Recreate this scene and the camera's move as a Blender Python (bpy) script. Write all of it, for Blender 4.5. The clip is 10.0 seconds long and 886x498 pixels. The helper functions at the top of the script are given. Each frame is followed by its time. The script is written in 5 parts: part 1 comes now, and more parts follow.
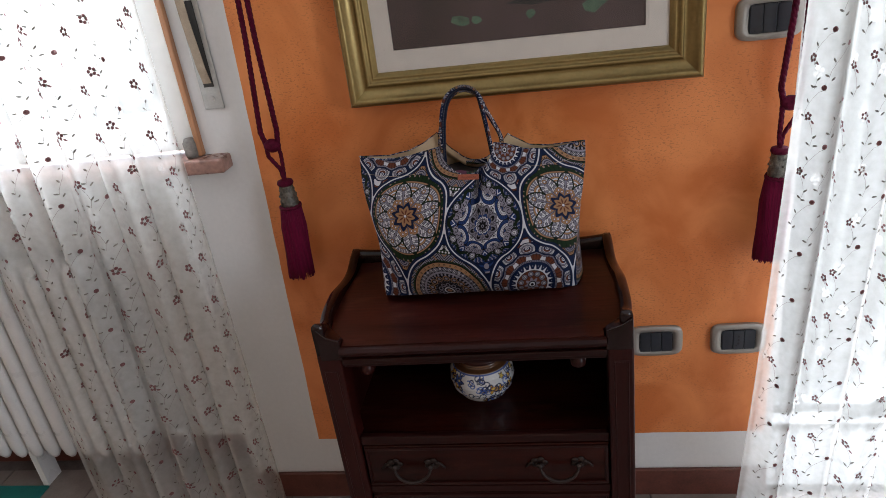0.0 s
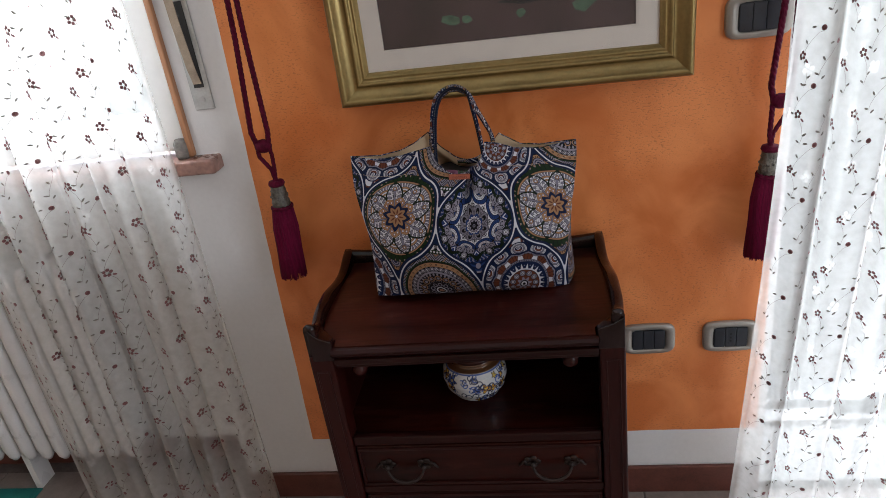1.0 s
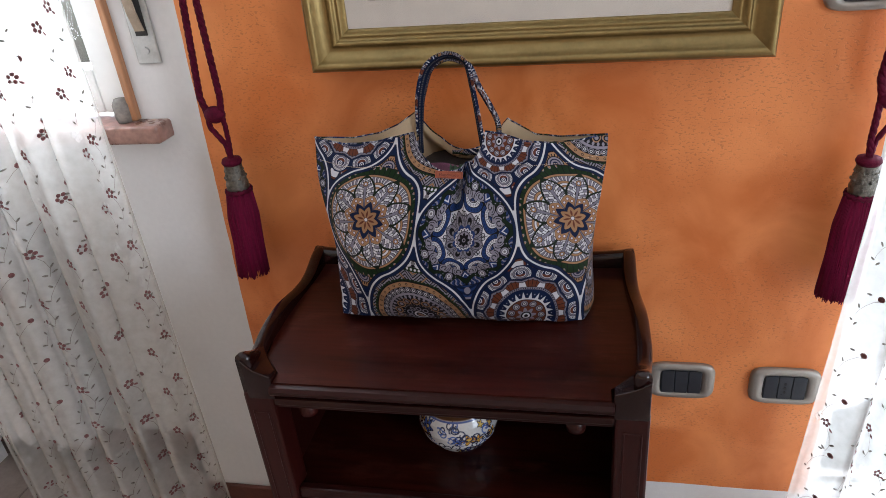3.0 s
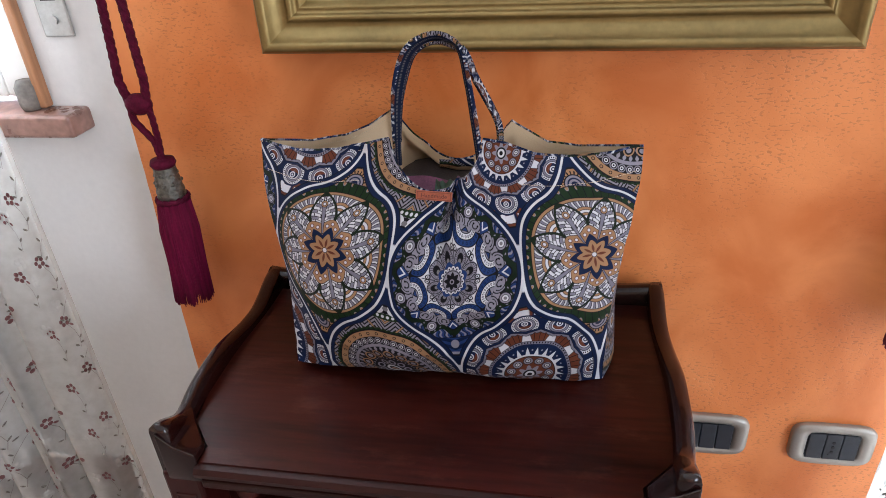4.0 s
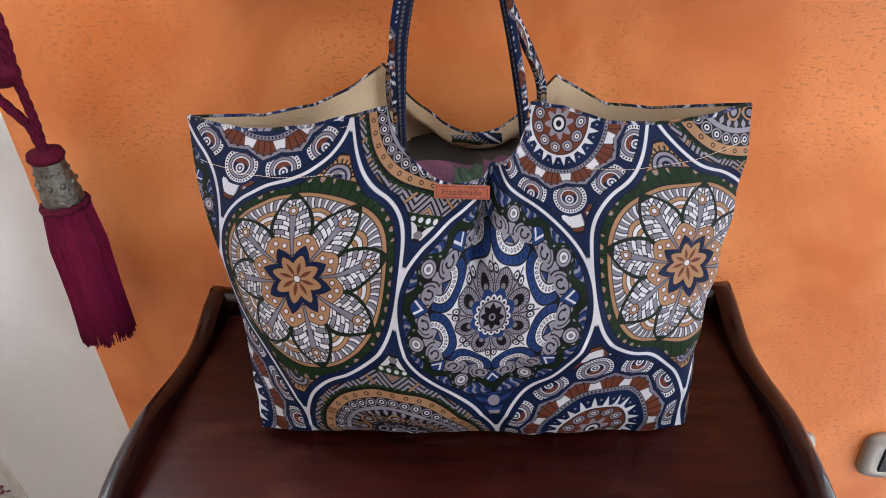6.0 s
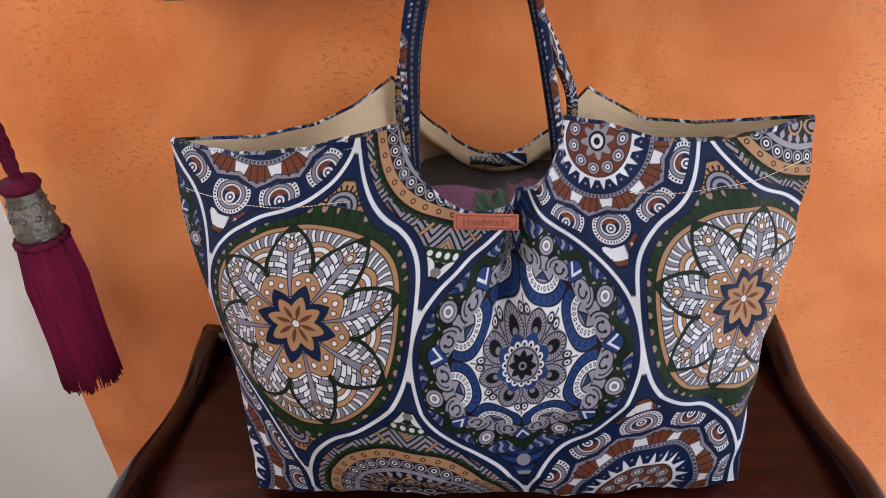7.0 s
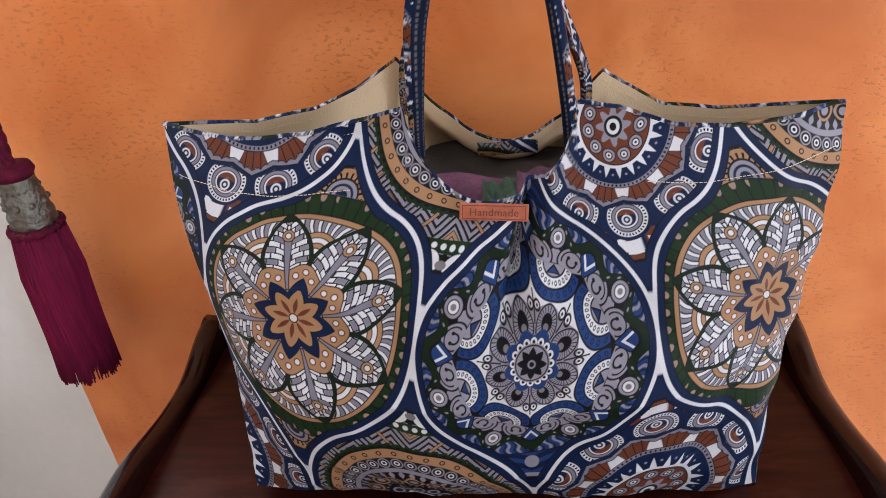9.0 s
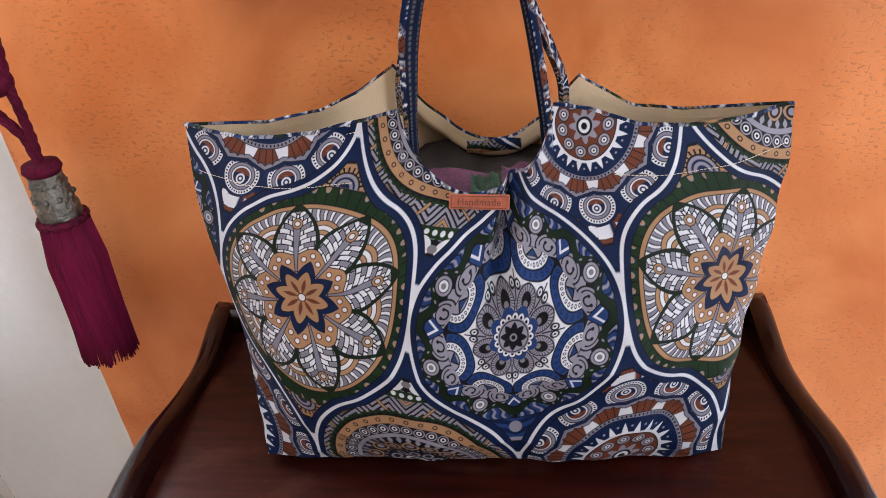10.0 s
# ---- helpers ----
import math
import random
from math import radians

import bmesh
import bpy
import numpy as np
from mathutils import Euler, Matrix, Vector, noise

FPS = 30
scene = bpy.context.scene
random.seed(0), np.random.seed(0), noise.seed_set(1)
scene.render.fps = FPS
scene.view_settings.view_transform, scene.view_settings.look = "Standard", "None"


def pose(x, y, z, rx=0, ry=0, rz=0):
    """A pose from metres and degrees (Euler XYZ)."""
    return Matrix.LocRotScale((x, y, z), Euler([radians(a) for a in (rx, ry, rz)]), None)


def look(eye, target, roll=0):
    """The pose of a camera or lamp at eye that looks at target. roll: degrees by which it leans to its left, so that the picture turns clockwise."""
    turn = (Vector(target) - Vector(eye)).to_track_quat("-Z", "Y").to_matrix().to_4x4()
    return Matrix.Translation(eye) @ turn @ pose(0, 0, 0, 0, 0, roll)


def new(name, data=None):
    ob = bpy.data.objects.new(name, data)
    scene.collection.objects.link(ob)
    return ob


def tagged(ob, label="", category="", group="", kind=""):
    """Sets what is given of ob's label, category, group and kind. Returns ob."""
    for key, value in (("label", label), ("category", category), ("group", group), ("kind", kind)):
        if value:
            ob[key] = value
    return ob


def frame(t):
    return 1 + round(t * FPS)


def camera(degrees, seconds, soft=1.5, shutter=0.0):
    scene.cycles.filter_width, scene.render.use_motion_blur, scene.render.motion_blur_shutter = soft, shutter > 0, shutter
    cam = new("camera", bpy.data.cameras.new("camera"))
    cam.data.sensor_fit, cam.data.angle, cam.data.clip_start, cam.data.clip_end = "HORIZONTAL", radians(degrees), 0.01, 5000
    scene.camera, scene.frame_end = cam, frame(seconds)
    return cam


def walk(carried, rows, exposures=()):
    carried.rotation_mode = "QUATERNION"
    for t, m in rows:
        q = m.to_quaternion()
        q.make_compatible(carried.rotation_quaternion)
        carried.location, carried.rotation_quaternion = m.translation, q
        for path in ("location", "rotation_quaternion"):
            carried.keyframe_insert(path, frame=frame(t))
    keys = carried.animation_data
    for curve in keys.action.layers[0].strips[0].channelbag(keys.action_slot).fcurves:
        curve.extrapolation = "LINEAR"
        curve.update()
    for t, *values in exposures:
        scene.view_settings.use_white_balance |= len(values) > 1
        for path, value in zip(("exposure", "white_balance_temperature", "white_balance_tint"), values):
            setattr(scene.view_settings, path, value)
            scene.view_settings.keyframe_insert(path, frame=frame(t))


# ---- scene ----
cam = camera(66.3, 10.0, soft=0.8)
PATH = [
    (0, (0.166, 0.004, 1.397), (-0.152, 1.793, 0.563), -7.9),
    (0.5, (0.178, 0.009, 1.408), (-0.142, 1.793, 0.56), -8.3),
    (1, (0.173, 0.007, 1.399), (-0.132, 1.795, 0.558), -8.1),
    (1.5, (0.173, 0.028, 1.404), (-0.1, 1.832, 0.586), -6.5),
    (2, (0.182, 0.095, 1.387), (-0.117, 1.882, 0.541), -7.0),
    (3.5, (0.211, 0.437, 1.321), (-0.217, 2.135, 0.356), -5.2),
    (4, (0.164, 0.547, 1.297), (-0.202, 2.244, 0.303), -4.1),
    (4.5, (0.115, 0.64, 1.276), (-0.185, 2.314, 0.225), -4.3),
    (5, (0.092, 0.686, 1.256), (-0.132, 2.363, 0.19), -4.8),
    (6.3, (0.04, 0.778, 1.196), (-0.138, 2.449, 0.113), -4.2),
    (6.5, (0.035, 0.79, 1.186), (-0.161, 2.46, 0.102), -5.0),
    (7, (0.035, 0.819, 1.189), (-0.155, 2.526, 0.164), -5.0),
    (7.5, (0.033, 0.836, 1.183), (-0.174, 2.536, 0.15), -5.7),
    (8, (0.033, 0.849, 1.174), (-0.177, 2.535, 0.119), -5.5),
    (8.5, (0.033, 0.845, 1.177), (-0.183, 2.536, 0.132), -5.4),
    (9, (0.035, 0.84, 1.179), (-0.182, 2.526, 0.125), -5.2),
    (9.5, (0.041, 0.82, 1.186), (-0.167, 2.495, 0.112), -4.9),
    (10, (0.047, 0.793, 1.198), (-0.175, 2.477, 0.142), -5.4),
]
walk(cam, [(t, look(eye, target, roll)) for t, eye, target, roll in PATH], exposures=[(0.0, -0.08, 6200, 10), (0.5, -0.12, 6200, 10), (1.0, -0.08, 6200, 10), (2.0, -0.02, 6150, 10), (3.5, 0.62, 6050, 10), (4.0, 0.80, 6000, 10), (5.0, 0.96, 6050, 10), (6.5, 1.08, 6100, 10), (10.0, 1.10, 6100, 10)])

# ---- world and light ----
world = bpy.data.worlds.new("world")
scene.world = world
world.use_nodes = True
_wn = world.node_tree.nodes
_sky = _wn.new("ShaderNodeTexSky")
_sky.sky_type = "NISHITA"
_sky.sun_disc = False
_sky.sun_elevation = radians(48)
_sky.sun_rotation = radians(150)
_wn["Background"].inputs[1].default_value = 0.12
world.node_tree.links.new(_sky.outputs[0], _wn["Background"].inputs[0])


def window_light(name, x, y, z, w, h, watts, color):
    d = bpy.data.lights.new(name, "AREA")
    d.shape, d.size, d.size_y, d.energy, d.color = "RECTANGLE", w, h, watts, color
    ob = new(name, d)
    ob.matrix_world = look((x, y, z), (x, y - 1, z))
    return ob


DAY = (0.88, 0.94, 1.0)
window_light("daylight_window", -1.12, 1.66, 1.72, 0.92, 1.20, 95, DAY)
window_light("daylight_door", 1.25, 1.69, 1.06, 1.00, 2.05, 84, DAY)
# added fill lamp out of view on the right, brightens wall and bag
side_light = window_light("side_fill", 2.98, -1.25, 1.55, 1.3, 1.5, 47, DAY)
side_light.matrix_world = look((2.98, -1.25, 1.55), (1, -1.25, 1.55))

# ---- materials ----


def lerp(a, b, t):
    return a + (b - a) * t


def material(name, color, rough=0.5, metal=0.0, vary=0.12, scale=30.0, bump=0.1, bump_scale=200.0, coat=0.0, stretch=(1, 1, 1), spec=0.5, dark=None, object_random=0.0):
    """Base colour with a coarse and a fine variation and a fine relief, in metres."""
    m = bpy.data.materials.new(name)
    m.use_nodes = True
    n, l = m.node_tree.nodes, m.node_tree.links
    b = n["Principled BSDF"]
    tc = n.new("ShaderNodeTexCoord")
    mp = n.new("ShaderNodeMapping")
    mp.inputs["Scale"].default_value = stretch
    l.new(tc.outputs["Object"], mp.inputs["Vector"])
    n1 = n.new("ShaderNodeTexNoise")
    n1.inputs["Scale"].default_value, n1.inputs["Detail"].default_value = scale, 5
    n2 = n.new("ShaderNodeTexNoise")
    n2.inputs["Scale"].default_value, n2.inputs["Detail"].default_value = bump_scale, 4
    l.new(mp.outputs[0], n1.inputs["Vector"])
    l.new(mp.outputs[0], n2.inputs["Vector"])
    ramp = n.new("ShaderNodeValToRGB")
    c = Vector(color)
    lo = Vector(dark) if dark else c * (1 - 2 * vary)
    ramp.color_ramp.elements[0].position, ramp.color_ramp.elements[1].position = 0.3, 0.7
    ramp.color_ramp.elements[0].color = (*lo, 1)
    ramp.color_ramp.elements[1].color = (*(c * (1 + vary)), 1)
    mix = n.new("ShaderNodeMath")
    mix.operation = "MULTIPLY_ADD"
    mix.inputs[1].default_value = 0.35
    l.new(n2.outputs[0], mix.inputs[0])
    add = n.new("ShaderNodeMath")
    add.operation = "MULTIPLY"
    add.inputs[1].default_value = 0.65
    l.new(n1.outputs[0], add.inputs[0])
    l.new(add.outputs[0], mix.inputs[2])
    l.new(mix.outputs[0], ramp.inputs[0])
    out = ramp.outputs[0]
    if object_random:
        oi = n.new("ShaderNodeObjectInfo")
        hs = n.new("ShaderNodeHueSaturation")
        mr = n.new("ShaderNodeMapRange")
        mr.inputs[3].default_value, mr.inputs[4].default_value = 1 - object_random, 1 + object_random
        l.new(oi.outputs["Random"], mr.inputs[0])
        l.new(mr.outputs[0], hs.inputs["Value"])
        l.new(out, hs.inputs["Color"])
        out = hs.outputs[0]
    l.new(out, b.inputs["Base Color"])
    rr = n.new("ShaderNodeMapRange")
    rr.inputs[3].default_value, rr.inputs[4].default_value = max(0.03, rough - 0.1), min(1, rough + 0.1)
    l.new(n1.outputs[0], rr.inputs[0])
    l.new(rr.outputs[0], b.inputs["Roughness"])
    b.inputs["Metallic"].default_value = metal
    b.inputs["Specular IOR Level"].default_value = spec
    b.inputs["Coat Weight"].default_value = coat
    b.inputs["Coat Roughness"].default_value = 0.10
    if bump:
        bp = n.new("ShaderNodeBump")
        bp.inputs["Strength"].default_value, bp.inputs["Distance"].default_value = bump, 0.004
        l.new(n2.outputs[0], bp.inputs["Height"])
        l.new(bp.outputs[0], b.inputs["Normal"])
    return m


def wall_material():
    """White plaster with an orange field of spatula-finished paint between the window and the door, above a white band."""
    m = material("wall_plaster", (0.72, 0.71, 0.70), 0.75, vary=0.04, scale=4, bump=0.12, bump_scale=90)
    n, l = m.node_tree.nodes, m.node_tree.links
    b = n["Principled BSDF"]
    white = b.inputs["Base Color"].links[0].from_socket
    tc = n.new("ShaderNodeTexCoord")
    sep = n.new("ShaderNodeSeparateXYZ")
    wob = n.new("ShaderNodeTexNoise")
    wob.inputs["Scale"].default_value = 9
    l.new(tc.outputs["Object"], wob.inputs["Vector"])
    l.new(tc.outputs["Object"], sep.inputs[0])

    def op(kind, a, bb, c=None):
        k = n.new("ShaderNodeMath")
        k.operation = kind
        for i, v in enumerate((a, bb, c)):
            if v is None:
                continue
            if isinstance(v, (int, float)):
                k.inputs[i].default_value = v
            else:
                l.new(v, k.inputs[i])
        return k.outputs[0]

    x = op("MULTIPLY_ADD", wob.outputs[0], 0.006, sep.outputs[0])
    z = op("MULTIPLY_ADD", wob.outputs[0], 0.006, sep.outputs[2])
    # the left edge of the paint leans a little
    edge = op("MULTIPLY_ADD", sep.outputs[2], 0.030, -0.499)
    inside = op("MULTIPLY", op("GREATER_THAN", x, edge), op("LESS_THAN", x, 0.655))
    inside = op("MULTIPLY", inside, op("GREATER_THAN", z, 0.201))
    inside = op("MULTIPLY", inside, op("LESS_THAN", z, 2.55))
    big = n.new("ShaderNodeTexNoise")
    big.inputs["Scale"].default_value, big.inputs["Detail"].default_value, big.inputs["Distortion"].default_value = 6, 9, 0.9
    mp = n.new("ShaderNodeMapping")
    mp.inputs["Scale"].default_value = (1, 1, 0.75)
    l.new(tc.outputs["Object"], mp.inputs["Vector"])
    l.new(mp.outputs[0], big.inputs["Vector"])
    ramp = n.new("ShaderNodeValToRGB")
    e = ramp.color_ramp.elements
    e[0].position, e[0].color = 0.36, (0.60, 0.165, 0.037, 1)
    e[1].position, e[1].color = 0.66, (0.80, 0.285, 0.092, 1)
    l.new(big.outputs[0], ramp.inputs[0])
    # small dark pits and scratches of the spatula
    pits = n.new("ShaderNodeTexNoise")
    pits.inputs["Scale"].default_value, pits.inputs["Detail"].default_value, pits.inputs["Distortion"].default_value = 260, 3, 0.4
    mp2 = n.new("ShaderNodeMapping")
    mp2.inputs["Scale"].default_value = (0.6, 1, 1.25)
    l.new(tc.outputs["Object"], mp2.inputs["Vector"])
    l.new(mp2.outputs[0], pits.inputs["Vector"])
    area = n.new("ShaderNodeTexNoise")
    area.inputs["Scale"].default_value, area.inputs["Detail"].default_value = 7, 2
    l.new(tc.outputs["Object"], area.inputs["Vector"])
    pit = n.new("ShaderNodeMapRange")
    pit.inputs[1].default_value, pit.inputs[2].default_value = 0.56, 0.62
    l.new(pits.outputs[0], pit.inputs[0])
    am = n.new("ShaderNodeMapRange")
    am.inputs[1].default_value, am.inputs[2].default_value = 0.42, 0.6
    l.new(area.outputs[0], am.inputs[0])
    pitm = op("MULTIPLY", pit.outputs[0], am.outputs[0])
    pc = n.new("ShaderNodeMix")
    pc.data_type = "RGBA"
    l.new(op("MULTIPLY", pitm, 0.40), pc.inputs["Factor"])
    l.new(ramp.outputs[0], pc.inputs["A"])
    pc.inputs["B"].default_value = (0.30, 0.085, 0.025, 1)
    mix = n.new("ShaderNodeMix")
    mix.data_type = "RGBA"
    l.new(inside, mix.inputs["Factor"])
    l.new(white, mix.inputs["A"])
    l.new(pc.outputs["Result"], mix.inputs["B"])
    l.new(mix.outputs["Result"], b.inputs["Base Color"])
    rough = op("MULTIPLY_ADD", inside, -0.34, 0.75)
    l.new(rough, b.inputs["Roughness"])
    bp = n.new("ShaderNodeBump")
    bp.inputs["Strength"].default_value, bp.inputs["Distance"].default_value = 0.22, 0.004
    h = op("MULTIPLY_ADD", pitm, -0.4, big.outputs[0])
    l.new(h, bp.inputs["Height"])
    l.new(bp.outputs[0], b.inputs["Normal"])
    return m


def painted(name, rough=0.6, bump=0.15, bump_scale=900.0, spec=0.35, sheen=0.0, coat=0.0):
    """A material that takes its print from the mesh's colour layer."""
    m = bpy.data.materials.new(name)
    m.use_nodes = True
    n, l = m.node_tree.nodes, m.node_tree.links
    b = n["Principled BSDF"]
    a = n.new("ShaderNodeVertexColor")
    a.layer_name = "print"
    tc = n.new("ShaderNodeTexCoord")
    t = n.new("ShaderNodeTexNoise")
    t.inputs["Scale"].default_value, t.inputs["Detail"].default_value = bump_scale, 2
    l.new(tc.outputs["Object"], t.inputs["Vector"])
    mr = n.new("ShaderNodeMapRange")
    mr.inputs[3].default_value, mr.inputs[4].default_value = 0.86, 1.1
    l.new(t.outputs[0], mr.inputs[0])
    hs = n.new("ShaderNodeHueSaturation")
    l.new(mr.outputs[0], hs.inputs["Value"])
    l.new(a.outputs[0], hs.inputs["Color"])
    l.new(hs.outputs[0], b.inputs["Base Color"])
    b.inputs["Roughness"].default_value = rough
    b.inputs["Specular IOR Level"].default_value = spec
    b.inputs["Sheen Weight"].default_value = sheen
    b.inputs["Coat Weight"].default_value = coat
    b.inputs["Coat Roughness"].default_value = 0.08
    bp = n.new("ShaderNodeBump")
    bp.inputs["Strength"].default_value, bp.inputs["Distance"].default_value = bump, 0.001
    l.new(t.outputs[0], bp.inputs["Height"])
    l.new(bp.outputs[0], b.inputs["Normal"])
    return m


def sheer_material():
    m = bpy.data.materials.new("sheer_voile")
    m.use_nodes = True
    n, l = m.node_tree.nodes, m.node_tree.links
    for k in list(n):
        if k.type == "BSDF_PRINCIPLED":
            n.remove(k)
    tr = n.new("ShaderNodeBsdfTransparent")
    df = n.new("ShaderNodeBsdfDiffuse")
    tl = n.new("ShaderNodeBsdfTranslucent")
    df.inputs[0].default_value = (0.66, 0.64, 0.61, 1)
    tl.inputs[0].default_value = (0.80, 0.78, 0.74, 1)
    m1, m2 = n.new("ShaderNodeMixShader"), n.new("ShaderNodeMixShader")
    m1.inputs[0].default_value = 0.5
    l.new(df.outputs[0], m1.inputs[1])
    l.new(tl.outputs[0], m1.inputs[2])
    tc = n.new("ShaderNodeTexCoord")
    weave = n.new("ShaderNodeTexNoise")
    weave.inputs["Scale"].default_value, weave.inputs["Detail"].default_value = 60, 4
    l.new(tc.outputs["Object"], weave.inputs["Vector"])
    mr = n.new("ShaderNodeMapRange")
    mr.inputs[3].default_value, mr.inputs[4].default_value = 0.30, 0.44
    l.new(weave.outputs[0], mr.inputs[0])
    l.new(mr.outputs[0], m2.inputs[0])
    l.new(tr.outputs[0], m2.inputs[1])
    l.new(m1.outputs[0], m2.inputs[2])
    l.new(m2.outputs[0], n["Material Output"].inputs[0])
    return m


def pane_material():
    m = bpy.data.materials.new("clear_pane")
    m.use_nodes = True
    n, l = m.node_tree.nodes, m.node_tree.links
    n.remove(n["Principled BSDF"])
    tr, gl = n.new("ShaderNodeBsdfTransparent"), n.new("ShaderNodeBsdfGlossy")
    gl.inputs["Roughness"].default_value = 0.02
    fr = n.new("ShaderNodeFresnel")
    fr.inputs[0].default_value = 1.45
    mx = n.new("ShaderNodeMixShader")
    l.new(fr.outputs[0], mx.inputs[0])
    l.new(tr.outputs[0], mx.inputs[1])
    l.new(gl.outputs[0], mx.inputs[2])
    l.new(mx.outputs[0], n["Material Output"].inputs[0])
    return m




def scuffed(m, color, amount):
    """Adds pale worn scuffs, drawn out along the board, to a material."""
    n, l = m.node_tree.nodes, m.node_tree.links
    b = n["Principled BSDF"]
    base = b.inputs["Base Color"].links[0].from_socket
    tc, mp, t = n.new("ShaderNodeTexCoord"), n.new("ShaderNodeMapping"), n.new("ShaderNodeTexNoise")
    mp.inputs["Scale"].default_value = (0.35, 1, 1)
    t.inputs["Scale"].default_value, t.inputs["Detail"].default_value, t.inputs["Roughness"].default_value = 26, 8, 0.68
    l.new(tc.outputs["Object"], mp.inputs["Vector"])
    l.new(mp.outputs[0], t.inputs["Vector"])
    mr = n.new("ShaderNodeMapRange")
    mr.inputs[1].default_value, mr.inputs[2].default_value, mr.inputs[4].default_value = 0.55, 0.76, amount
    l.new(t.outputs[0], mr.inputs[0])
    mx = n.new("ShaderNodeMix")
    mx.data_type = "RGBA"
    l.new(mr.outputs[0], mx.inputs["Factor"])
    l.new(base, mx.inputs["A"])
    mx.inputs["B"].default_value = (*color, 1)
    l.new(mx.outputs["Result"], b.inputs["Base Color"])
    return m


